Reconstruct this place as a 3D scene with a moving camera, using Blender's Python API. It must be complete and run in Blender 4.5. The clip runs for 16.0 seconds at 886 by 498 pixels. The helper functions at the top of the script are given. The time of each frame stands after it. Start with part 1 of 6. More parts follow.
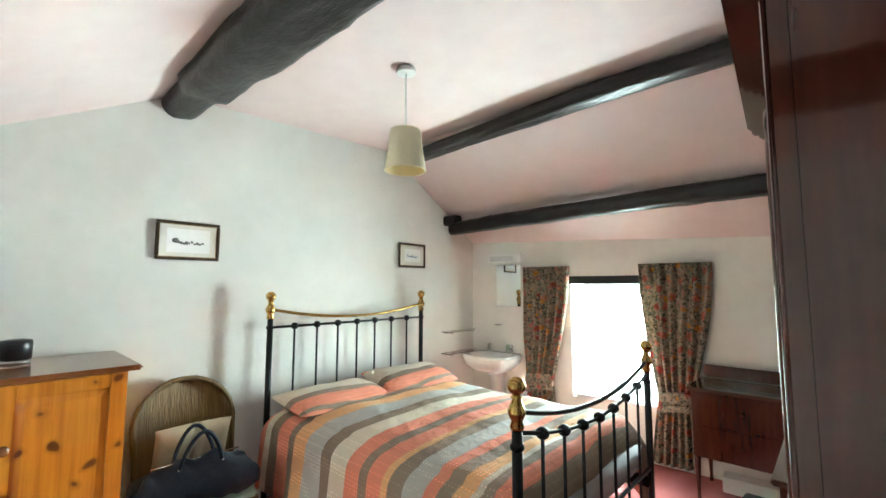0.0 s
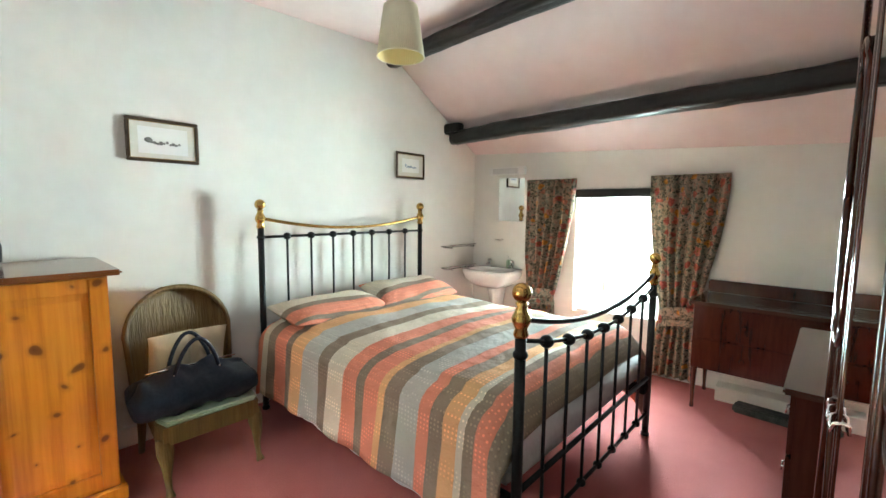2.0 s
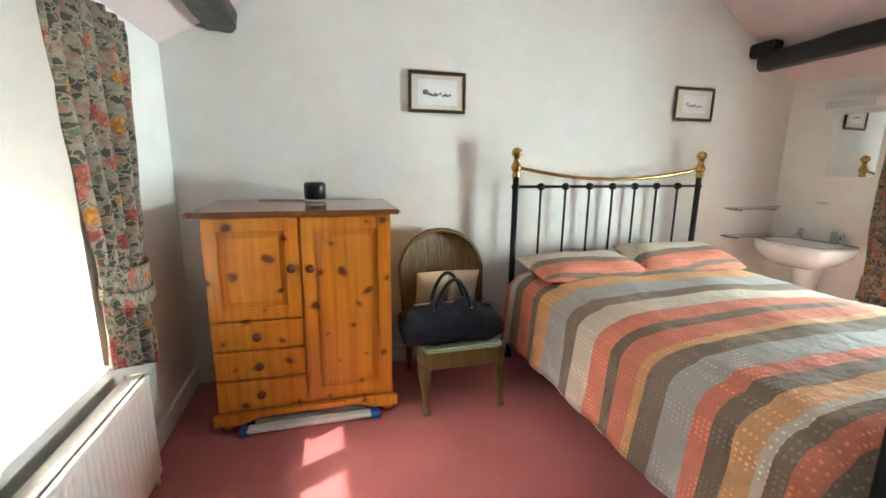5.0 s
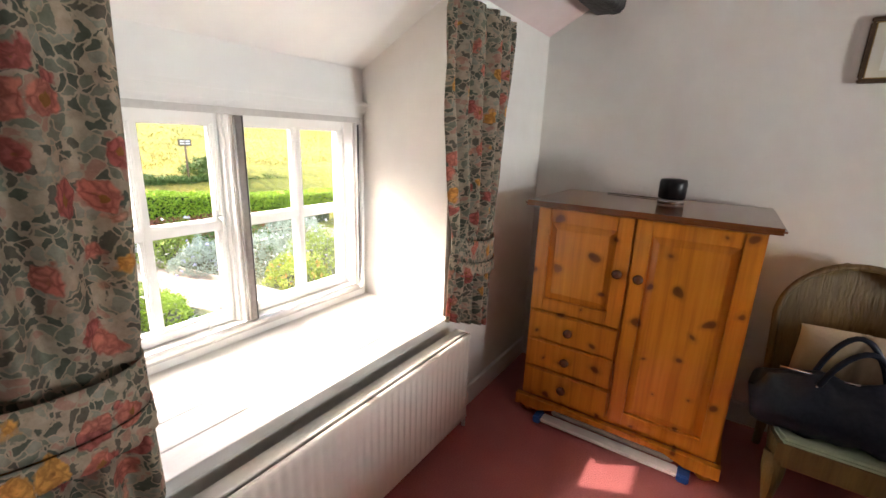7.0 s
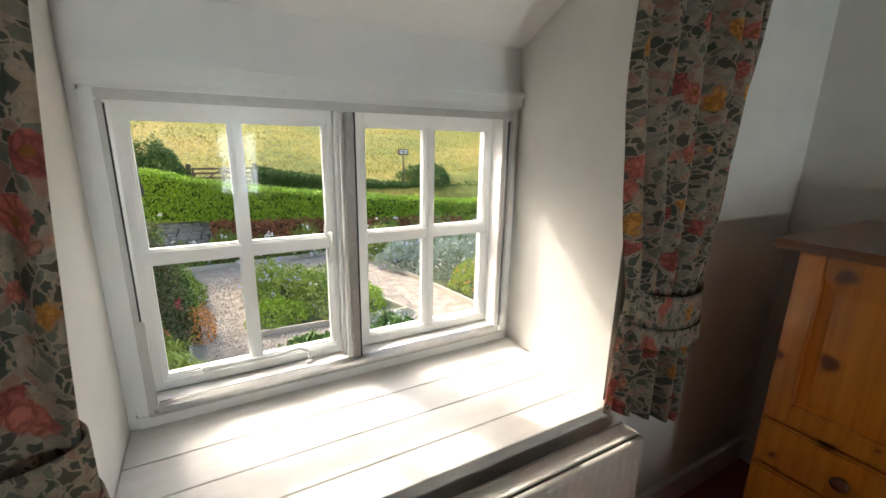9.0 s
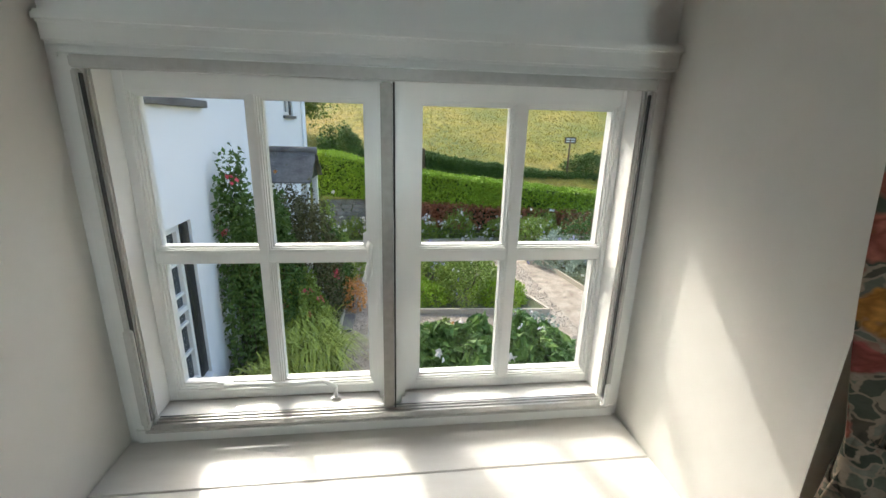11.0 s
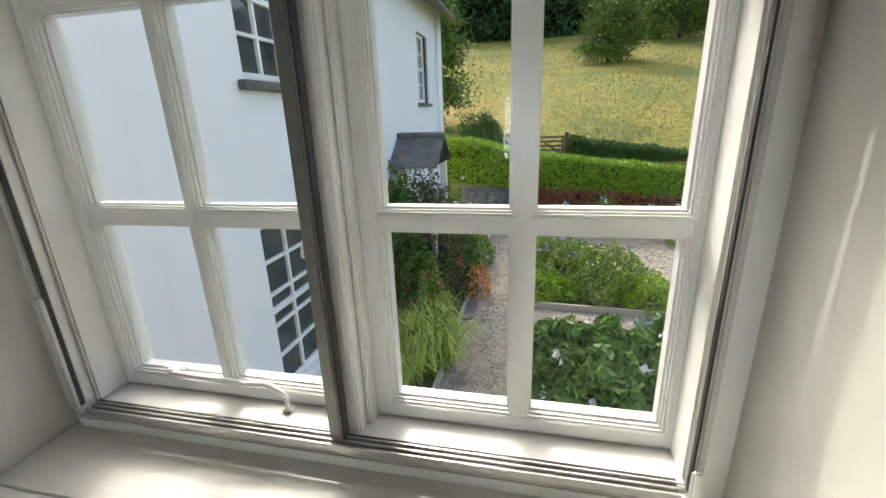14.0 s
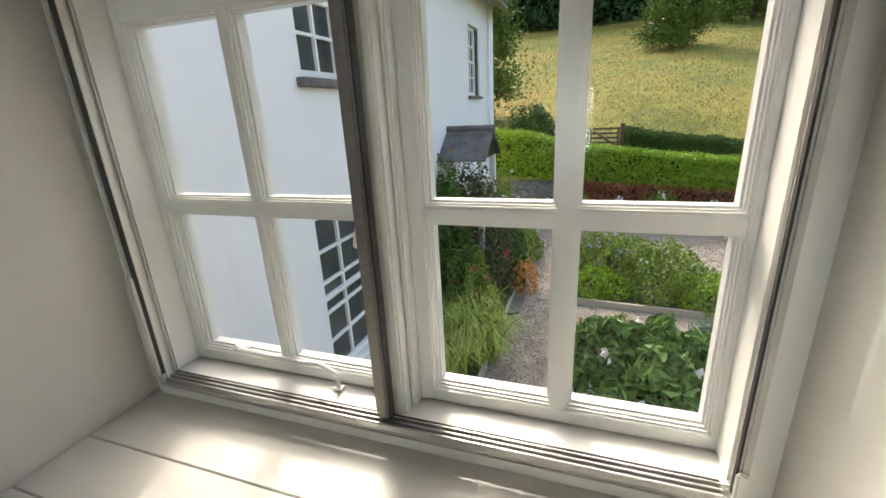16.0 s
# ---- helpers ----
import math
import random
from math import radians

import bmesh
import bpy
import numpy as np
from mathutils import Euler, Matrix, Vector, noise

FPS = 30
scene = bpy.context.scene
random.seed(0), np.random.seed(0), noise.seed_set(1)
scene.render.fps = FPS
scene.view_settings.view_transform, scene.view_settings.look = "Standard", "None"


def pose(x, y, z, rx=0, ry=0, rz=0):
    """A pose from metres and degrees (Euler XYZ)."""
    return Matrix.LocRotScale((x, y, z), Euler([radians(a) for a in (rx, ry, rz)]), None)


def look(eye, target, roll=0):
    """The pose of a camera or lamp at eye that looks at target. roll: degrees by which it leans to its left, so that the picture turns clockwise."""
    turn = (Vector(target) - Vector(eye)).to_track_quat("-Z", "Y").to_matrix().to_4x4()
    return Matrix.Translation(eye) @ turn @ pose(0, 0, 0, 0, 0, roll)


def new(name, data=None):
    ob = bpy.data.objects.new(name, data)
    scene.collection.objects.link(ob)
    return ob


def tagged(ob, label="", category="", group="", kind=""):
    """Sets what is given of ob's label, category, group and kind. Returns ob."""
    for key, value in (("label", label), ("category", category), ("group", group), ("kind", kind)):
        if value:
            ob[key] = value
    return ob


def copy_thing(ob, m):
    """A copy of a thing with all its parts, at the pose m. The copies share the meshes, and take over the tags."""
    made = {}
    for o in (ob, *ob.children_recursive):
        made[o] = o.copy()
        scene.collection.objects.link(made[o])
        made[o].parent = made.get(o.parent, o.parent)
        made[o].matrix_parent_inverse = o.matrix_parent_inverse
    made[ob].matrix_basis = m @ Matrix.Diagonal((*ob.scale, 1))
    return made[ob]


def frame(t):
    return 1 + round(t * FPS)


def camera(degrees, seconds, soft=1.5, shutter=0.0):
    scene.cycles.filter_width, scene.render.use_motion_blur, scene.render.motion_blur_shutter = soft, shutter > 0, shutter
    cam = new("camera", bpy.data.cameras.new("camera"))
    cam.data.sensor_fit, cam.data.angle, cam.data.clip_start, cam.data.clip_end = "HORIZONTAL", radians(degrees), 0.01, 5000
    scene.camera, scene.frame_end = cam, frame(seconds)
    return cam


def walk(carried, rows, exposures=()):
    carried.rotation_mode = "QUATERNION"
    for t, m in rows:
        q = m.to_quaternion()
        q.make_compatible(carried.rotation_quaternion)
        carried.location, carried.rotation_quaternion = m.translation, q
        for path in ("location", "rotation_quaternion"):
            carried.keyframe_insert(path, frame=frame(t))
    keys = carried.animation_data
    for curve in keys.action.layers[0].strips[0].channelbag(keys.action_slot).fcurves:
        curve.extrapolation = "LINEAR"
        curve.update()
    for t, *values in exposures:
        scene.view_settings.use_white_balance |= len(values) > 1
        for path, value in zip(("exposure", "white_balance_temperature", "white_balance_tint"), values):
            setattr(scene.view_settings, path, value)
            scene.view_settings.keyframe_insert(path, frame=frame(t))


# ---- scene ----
cam = camera(92.9, 16.0)
PATH = [
    (0, (-0.259, 0.221, 1.41), (-1.612, 1.683, 1.587), 0.1),
    (0.5, (-0.289, 0.245, 1.386), (-1.615, 1.74, 1.472), 0.2),
    (1, (-0.318, 0.284, 1.362), (-1.636, 1.789, 1.348), 0.3),
    (1.5, (-0.345, 0.318, 1.344), (-1.67, 1.812, 1.233), 0.4),
    (2, (-0.379, 0.35, 1.33), (-1.729, 1.813, 1.137), 0.6),
    (2.5, (-0.405, 0.371, 1.321), (-1.783, 1.795, 1.047), 0.6),
    (3, (-0.422, 0.399, 1.313), (-1.848, 1.761, 0.98), 0.6),
    (3.2, (-0.427, 0.397, 1.311), (-1.884, 1.721, 0.957), 0.5),
    (5.3, (-0.63, 0.399, 1.275), (-2.571, 0.65, 0.865), 0.5),
    (5.5, (-0.648, 0.415, 1.278), (-2.603, 0.468, 0.858), 0.4),
    (6, (-0.705, 0.438, 1.306), (-2.605, 0.016, 0.845), 1.1),
    (6.5, (-0.763, 0.506, 1.318), (-2.521, -0.309, 0.821), 2.0),
    (7, (-0.818, 0.539, 1.307), (-2.427, -0.535, 0.799), 2.1),
    (7.5, (-0.94, 0.538, 1.293), (-2.383, -0.757, 0.801), 1.5),
    (8, (-1.089, 0.46, 1.304), (-2.377, -0.992, 0.819), 1.0),
    (8.5, (-1.201, 0.393, 1.303), (-2.314, -1.196, 0.816), 0.9),
    (9, (-1.281, 0.322, 1.285), (-2.234, -1.365, 0.79), 1.1),
    (9.5, (-1.432, 0.264, 1.289), (-2.178, -1.521, 0.782), 1.2),
    (10, (-1.516, 0.203, 1.293), (-2.106, -1.636, 0.772), 1.4),
    (10.2, (-1.542, 0.17, 1.297), (-2.064, -1.685, 0.761), 1.5),
    (12.3, (-1.821, -0.195, 1.207), (-1.684, -2.097, 0.604), 1.0),
    (12.5, (-1.849, -0.223, 1.194), (-1.668, -2.111, 0.561), 0.7),
    (13, (-1.908, -0.277, 1.179), (-1.62, -2.144, 0.523), -0.7),
    (13.5, (-1.937, -0.308, 1.16), (-1.568, -2.172, 0.535), -1.6),
    (14, (-1.958, -0.319, 1.14), (-1.526, -2.175, 0.531), -2.1),
    (14.5, (-1.971, -0.323, 1.129), (-1.496, -2.169, 0.524), -2.2),
    (15, (-1.974, -0.317, 1.129), (-1.458, -2.149, 0.515), -2.4),
    (15.5, (-1.971, -0.308, 1.133), (-1.405, -2.123, 0.513), -2.7),
    (16, (-1.969, -0.296, 1.146), (-1.323, -2.081, 0.517), -3.0),
]
EXPOSURES = [(0, 4.5, 6000, -2), (3.2, 4.6, 6050, 1), (5.5, 4.2, 6300, 8), (6.2, 3.95, 6500, 11), (7.0, 3.5, 6900, 22), (8.0, 2.85, 6900, 22), (9.0, 2.3, 6600, 13), (10.0, 2.05, 6300, 10), (12.5, 1.73, 6300, 7), (16.0, 1.73, 6800, 10)]
walk(cam, [(t, look(eye, target, roll)) for t, eye, target, roll in PATH], EXPOSURES)

# ---- light ----
SUN_DIR = Vector((-0.48, 1.05, -1.0)).normalized()
world = bpy.data.worlds.new("world")
scene.world = world
world.use_nodes = True
wn = world.node_tree.nodes
sky = wn.new("ShaderNodeTexSky")
sky.sky_type = "NISHITA"
sky.sun_disc = False
sky.sun_elevation = radians(40.9)
sky.sun_rotation = math.atan2(0.48, -1.05)
sky.air_density, sky.dust_density = 1.0, 5.0
wn["Background"].inputs["Strength"].default_value = 0.15
world.node_tree.links.new(sky.outputs[0], wn["Background"].inputs["Color"])
sun = new("sun", bpy.data.lights.new("sun", "SUN"))
sun.data.energy, sun.data.angle, sun.data.color = 0.62, radians(0.8), (1.0, 0.94, 0.85)
sun.rotation_mode = "QUATERNION"
sun.rotation_quaternion = SUN_DIR.to_track_quat("-Z", "Y")

day = new("north_daylight", bpy.data.lights.new("north_daylight", "AREA"))
day.data.shape, day.data.size, day.data.size_y, day.data.energy, day.data.color = "RECTANGLE", 0.52, 0.84, 5.2, (0.88, 1.0, 1.0)
day.data.spread = radians(150)
day.matrix_world = look((-1.715, 4.45, 0.93), (-1.645, 3.4, 0.93))

# ---- material helpers ----
def node(nt, kind, **values):
    n = nt.nodes.new(kind)
    for key, value in values.items():
        n.inputs[key.replace("_", " ")].default_value = value
    return n


def rgb(c):
    return (c[0], c[1], c[2], 1.0)


def ramp(nt, fac, stops, constant=False):
    r = nt.nodes.new("ShaderNodeValToRGB")
    if constant:
        r.color_ramp.interpolation = "CONSTANT"
    while len(r.color_ramp.elements) < len(stops):
        r.color_ramp.elements.new(0.5)
    for e, (p, c) in zip(r.color_ramp.elements, stops):
        e.position, e.color = p, rgb(c)
    nt.links.new(fac, r.inputs["Fac"])
    return r.outputs["Color"]


def mixc(nt, fac, a, b, mode="MIX"):
    m = nt.nodes.new("ShaderNodeMix")
    m.data_type, m.blend_type = "RGBA", mode
    for sock, value in ((m.inputs["Factor"], fac), (m.inputs[6], a), (m.inputs[7], b)):
        if isinstance(value, (int, float)):
            sock.default_value = value
        elif isinstance(value, tuple):
            sock.default_value = rgb(value)
        else:
            nt.links.new(value, sock)
    return m.outputs[2]


def start(name, rough=0.6, metal=0.0):
    m = bpy.data.materials.new(name)
    m.use_nodes = True
    nt = m.node_tree
    b = nt.nodes["Principled BSDF"]
    b.inputs["Roughness"].default_value, b.inputs["Metallic"].default_value = rough, metal
    tc = nt.nodes.new("ShaderNodeTexCoord")
    return m, nt, b, tc.outputs["Object"]


def noise_of(nt, vec, scale, detail=4.0, rough=0.55, stretch=None):
    if stretch:
        mp = nt.nodes.new("ShaderNodeMapping")
        mp.inputs["Scale"].default_value = stretch
        nt.links.new(vec, mp.inputs["Vector"])
        vec = mp.outputs[0]
    n = node(nt, "ShaderNodeTexNoise", Scale=scale, Detail=detail, Roughness=rough)
    nt.links.new(vec, n.inputs["Vector"])
    return n.outputs["Fac"]


def bump(nt, b, height, strength=0.2, distance=0.01):
    n = node(nt, "ShaderNodeBump", Strength=strength, Distance=distance)
    nt.links.new(height, n.inputs["Height"])
    nt.links.new(n.outputs[0], b.inputs["Normal"])


def mottled(name, low, high, rough=0.6, metal=0.0, big=1.5, fine=40.0, relief=0.15, distance=0.004, stretch=None, coat=0.0):
    """A surface with large patches and fine grain between two tones."""
    m, nt, b, oc = start(name, rough, metal)
    a = noise_of(nt, oc, big, 3.0, 0.5, stretch)
    f = noise_of(nt, oc, fine, 5.0, 0.6, stretch)
    mix = nt.nodes.new("ShaderNodeMath")
    mix.operation = "MULTIPLY_ADD"
    mix.inputs[1].default_value = 0.5
    nt.links.new(f, mix.inputs[0])
    half = nt.nodes.new("ShaderNodeMath")
    half.operation = "MULTIPLY"
    half.inputs[1].default_value = 0.5
    nt.links.new(a, half.inputs[0])
    nt.links.new(half.outputs[0], mix.inputs[2])
    nt.links.new(ramp(nt, mix.outputs[0], [(0.3, low), (0.7, high)]), b.inputs["Base Color"])
    b.inputs["Coat Weight"].default_value = coat
    if relief:
        bump(nt, b, f, relief, distance)
    return m


def leafmat(name, low, high):
    m, nt, b, oc = start(name, 0.55)
    g = nt.nodes.new("ShaderNodeNewGeometry")
    col = ramp(nt, g.outputs["Random Per Island"], [(0.0, low), (1.0, high)])
    big = noise_of(nt, oc, 1.2, 3.0)
    nt.links.new(mixc(nt, big, col, high), b.inputs["Base Color"])
    b.inputs["Specular IOR Level"].default_value = 0.25
    b.inputs["Transmission Weight"].default_value = 0.0
    return m


# ---- materials ----
M = {}
M["wall"] = mottled("plaster_white", (0.76, 0.75, 0.70), (0.83, 0.82, 0.78), 0.85, big=0.9, fine=9.0, relief=0.25, distance=0.006)
M["ceiling"] = mottled("plaster_pink", (0.76, 0.61, 0.59), (0.83, 0.70, 0.68), 0.85, big=0.8, fine=7.0, relief=0.3, distance=0.008)
M["recess"] = mottled("plaster_recess", (0.78, 0.78, 0.76), (0.84, 0.84, 0.82), 0.8, big=1.2, fine=8.0, relief=0.2, distance=0.005)
M["beam"] = mottled("black_tarred_oak", (0.006, 0.006, 0.006), (0.022, 0.020, 0.019), 0.32, big=3.0, fine=22.0, relief=0.8, distance=0.012, stretch=(0.35, 1, 1))
M["carpet"] = mottled("red_carpet", (0.33, 0.085, 0.083), (0.50, 0.16, 0.15), 0.95, big=2.2, fine=160.0, relief=0.6, distance=0.006)
M["gloss_white"] = mottled("white_gloss_paint", (0.76, 0.76, 0.735), (0.82, 0.82, 0.80), 0.28, big=3.0, fine=6.0, relief=0.02, distance=0.001)
M["sill_paint"] = mottled("worn_white_board", (0.62, 0.60, 0.56), (0.76, 0.75, 0.72), 0.34, big=1.6, fine=18.0, relief=0.12, distance=0.003, stretch=(0.5, 2, 2))
M["radiator"] = mottled("radiator_enamel", (0.74, 0.68, 0.62), (0.80, 0.75, 0.69), 0.35, big=1.5, fine=25.0, relief=0.03)
M["aluminium"] = mottled("dull_aluminium", (0.42, 0.42, 0.41), (0.58, 0.58, 0.57), 0.38, 0.85, big=3, fine=60, relief=0.05)
# darker brown-grey aluminium, with the stile's shadow side put into the colour
M["alum_shaded"] = mottled("shaded_aluminium", (0.20, 0.185, 0.17), (0.30, 0.28, 0.26), 0.45, 0.6, big=3, fine=60, relief=0.05)
M["alum_dark"] = mottled("shadow_gap_rubber", (0.02, 0.02, 0.02), (0.04, 0.04, 0.04), 0.7)
M["iron"] = mottled("black_iron_enamel", (0.012, 0.014, 0.015), (0.028, 0.03, 0.03), 0.33, 0.2, fine=50, relief=0.1)
M["brass"] = mottled("aged_brass", (0.42, 0.26, 0.07), (0.62, 0.42, 0.14), 0.24, 1.0, big=6, fine=50, relief=0.05)
M["chrome"] = mottled("chrome", (0.7, 0.7, 0.7), (0.85, 0.85, 0.85), 0.12, 1.0, relief=0)
M["ceramic"] = mottled("white_ceramic", (0.80, 0.80, 0.79), (0.85, 0.85, 0.84), 0.1, relief=0.0)
M["mahogany"] = mottled("dark_mahogany", (0.035, 0.008, 0.004), (0.085, 0.020, 0.010), 0.09, big=1.2, fine=9.0, relief=0.015, stretch=(6, 6, 0.6), coat=0.45)
M["mahogany_top"] = mottled("polished_mahogany_top", (0.045, 0.016, 0.010), (0.10, 0.038, 0.024), 0.16, big=1.0, fine=8.0, relief=0.05, stretch=(0.6, 7, 6), coat=0.6)
M["track"] = mottled("grey_painted_track", (0.46, 0.45, 0.43), (0.58, 0.57, 0.55), 0.45, 0.15, big=3, fine=60, relief=0.05)
M["white_plastic"] = mottled("white_plastic", (0.78, 0.78, 0.76), (0.83, 0.83, 0.81), 0.4, relief=0)
M["black_plastic"] = mottled("black_plastic", (0.006, 0.006, 0.008), (0.014, 0.014, 0.017), 0.35, relief=0.1, fine=200)
M["navy"] = mottled("navy_leatherette", (0.008, 0.012, 0.022), (0.022, 0.03, 0.045), 0.4, big=4, fine=60, relief=0.35, distance=0.004)
M["cream_cloth"] = mottled("cream_linen", (0.55, 0.46, 0.32), (0.66, 0.57, 0.42), 0.9, big=5, fine=180, relief=0.4, distance=0.003)
M["green_cloth"] = mottled("pale_green_seat_cloth", (0.32, 0.42, 0.31), (0.42, 0.53, 0.40), 0.9, fine=150, relief=0.3)
M["loom"] = mottled("gold_woven_fibre", (0.105, 0.06, 0.013), (0.20, 0.125, 0.033), 0.5, big=5, fine=14, relief=0.9, distance=0.008, stretch=(5, 8, 0.35))
M["sheet"] = mottled("grey_white_sheet", (0.60, 0.60, 0.60), (0.70, 0.70, 0.70), 0.9, big=4, fine=30, relief=0.4, distance=0.01)
M["blue"] = mottled("blue_plastic", (0.02, 0.10, 0.42), (0.03, 0.14, 0.5), 0.4, relief=0)
M["paper"] = mottled("cream_mount", (0.66, 0.64, 0.56), (0.72, 0.70, 0.63), 0.7, relief=0)
M["frame_wood"] = mottled("dark_picture_frame", (0.035, 0.02, 0.01), (0.10, 0.06, 0.03), 0.35, big=6, fine=40, relief=0.1)
M["ink"] = mottled("grey_ink", (0.05, 0.05, 0.06), (0.30, 0.28, 0.26), 0.8, big=40, fine=120, relief=0)
M["blueink"] = mottled("blue_ink", (0.12, 0.18, 0.30), (0.55, 0.62, 0.70), 0.8, big=30, fine=90, relief=0)
M["gilt"] = mottled("gilt_slip", (0.35, 0.24, 0.08), (0.5, 0.36, 0.14), 0.4, 0.8, relief=0)
M["tartan"] = mottled("dark_plaid", (0.02, 0.03, 0.03), (0.10, 0.11, 0.10), 0.8, big=18, fine=60)
M["render_white"] = mottled("white_limewash", (0.74, 0.75, 0.76), (0.82, 0.83, 0.84), 0.85, big=0.7, fine=6.0, relief=0.35, distance=0.012)
M["slate"] = mottled("dark_slate", (0.045, 0.043, 0.042), (0.20, 0.19, 0.18), 0.6, big=5, fine=30, relief=0.4)
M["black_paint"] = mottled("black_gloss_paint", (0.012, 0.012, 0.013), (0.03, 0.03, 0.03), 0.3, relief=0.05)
M["gravel"] = mottled("gravel", (0.13, 0.10, 0.075), (0.52, 0.45, 0.36), 0.95, big=5, fine=75, relief=1.0, distance=0.02)
M["soil"] = mottled("garden_soil", (0.04, 0.05, 0.02), (0.10, 0.11, 0.04), 0.95, big=2, fine=25, relief=1.0, distance=0.03)
M["kerb"] = mottled("pale_edging_board", (0.38, 0.33, 0.25), (0.55, 0.49, 0.39), 0.9)
M["stone"] = mottled("grey_field_stone", (0.12, 0.12, 0.115), (0.34, 0.33, 0.31), 0.9, big=3, fine=25, relief=0.6, distance=0.01)
M["chips"] = leafmat("pale_gravel_chips", (0.10, 0.085, 0.065), (0.56, 0.50, 0.42))
M["meadow_grass"] = leafmat("dry_meadow_grass", (0.20, 0.20, 0.024), (0.35, 0.285, 0.05))
M["broad"] = leafmat("broad_peony_leaf", (0.028, 0.075, 0.016), (0.15, 0.25, 0.055))
M["bark"] = mottled("bark", (0.05, 0.035, 0.025), (0.14, 0.10, 0.07), 0.9, fine=20, relief=0.8)
M["bracken"] = leafmat("brown_bracken", (0.16, 0.05, 0.025), (0.36, 0.14, 0.07))
M["hedge"] = leafmat("bright_hedge_leaf", (0.075, 0.16, 0.008), (0.3, 0.44, 0.03))
M["ivy"] = leafmat("dark_hedge_leaf", (0.022, 0.055, 0.008), (0.1, 0.17, 0.03))
M["tree"] = leafmat("tree_leaf", (0.025, 0.06, 0.008), (0.15, 0.22, 0.03))
M["wood_leaf"] = leafmat("woodland_leaf", (0.012, 0.035, 0.010), (0.05, 0.10, 0.025))
M["shrub"] = leafmat("garden_leaf", (0.035, 0.085, 0.012), (0.27, 0.35, 0.06))
M["strap"] = leafmat("strap_leaf", (0.07, 0.13, 0.015), (0.38, 0.45, 0.075))
M["silver"] = leafmat("silvery_leaf", (0.14, 0.20, 0.14), (0.34, 0.40, 0.32))
M["olive"] = leafmat("olive_leaf", (0.06, 0.06, 0.025), (0.16, 0.15, 0.06))
M["pink"] = leafmat("pink_petal", (0.55, 0.05, 0.09), (0.75, 0.14, 0.17))
M["white_petal"] = leafmat("white_petal", (0.62, 0.55, 0.50), (0.80, 0.76, 0.74))
M["mauve"] = leafmat("mauve_petal", (0.30, 0.28, 0.50), (0.50, 0.48, 0.66))
M["amber"] = leafmat("amber_petal", (0.55, 0.20, 0.04), (0.68, 0.34, 0.10))


def field_material():
    m, nt, b, oc = start("dry_meadow", 0.95)
    a = noise_of(nt, oc, 0.16, 4.0)
    f = noise_of(nt, oc, 3.2, 8.0, 0.78, (1, 0.6, 1))
    base = ramp(nt, a, [(0.34, (0.12, 0.15, 0.012)), (0.5, (0.25, 0.225, 0.026)), (0.66, (0.35, 0.255, 0.045))])
    nt.links.new(mixc(nt, 0.9, base, ramp(nt, f, [(0.36, (0.35, 0.42, 0.3)), (0.62, (1.1, 1.08, 1.0))]), "MULTIPLY"), b.inputs["Base Color"])
    bump(nt, b, f, 0.9, 0.15)
    return m


def pine_material():
    m, nt, b, oc = start("knotty_pine", 0.3)
    b.inputs["Coat Weight"].default_value = 0.4
    grain = noise_of(nt, oc, 7.0, 5.0, 0.6, (1, 5, 0.22))
    patch = noise_of(nt, oc, 2.2, 2.0)
    col = ramp(nt, grain, [(0.3, (0.54, 0.165, 0.012)), (0.5, (0.69, 0.245, 0.020)), (0.7, (0.77, 0.305, 0.034))])
    col = mixc(nt, 0.35, col, ramp(nt, patch, [(0.3, (0.6, 0.5, 0.4)), (0.7, (1.1, 1.1, 1.1))]), "MULTIPLY")
    sep = nt.nodes.new("ShaderNodeSeparateXYZ")
    warp = node(nt, "ShaderNodeTexNoise", Scale=9.0, Detail=1.0)
    nt.links.new(oc, warp.inputs["Vector"])
    nt.links.new(mixc(nt, 0.09, oc, warp.outputs["Color"], "ADD"), sep.inputs[0])
    com = nt.nodes.new("ShaderNodeCombineXYZ")
    nt.links.new(sep.outputs[1], com.inputs[0])
    nt.links.new(sep.outputs[2], com.inputs[1])
    v = node(nt, "ShaderNodeTexVoronoi", Scale=6.5, Randomness=1.0)
    v.voronoi_dimensions = "2D"
    nt.links.new(com.outputs[0], v.inputs["Vector"])
    sc = nt.nodes.new("ShaderNodeSeparateColor")
    nt.links.new(v.outputs["Color"], sc.inputs[0])
    add = nt.nodes.new("ShaderNodeMath")
    add.operation = "MULTIPLY_ADD"
    add.inputs[1].default_value = 0.10
    nt.links.new(sc.outputs[0], add.inputs[0])
    nt.links.new(v.outputs["Distance"], add.inputs[2])
    knot = ramp(nt, add.outputs[0], [(0.0, (1, 1, 1)), (0.11, (0.85, 0.85, 0.85)), (0.15, (0.25, 0.25, 0.25)), (0.24, (0, 0, 0))])
    nt.links.new(mixc(nt, knot, col, (0.13, 0.03, 0.006)), b.inputs["Base Color"])
    bump(nt, b, grain, 0.06, 0.002)
    return m


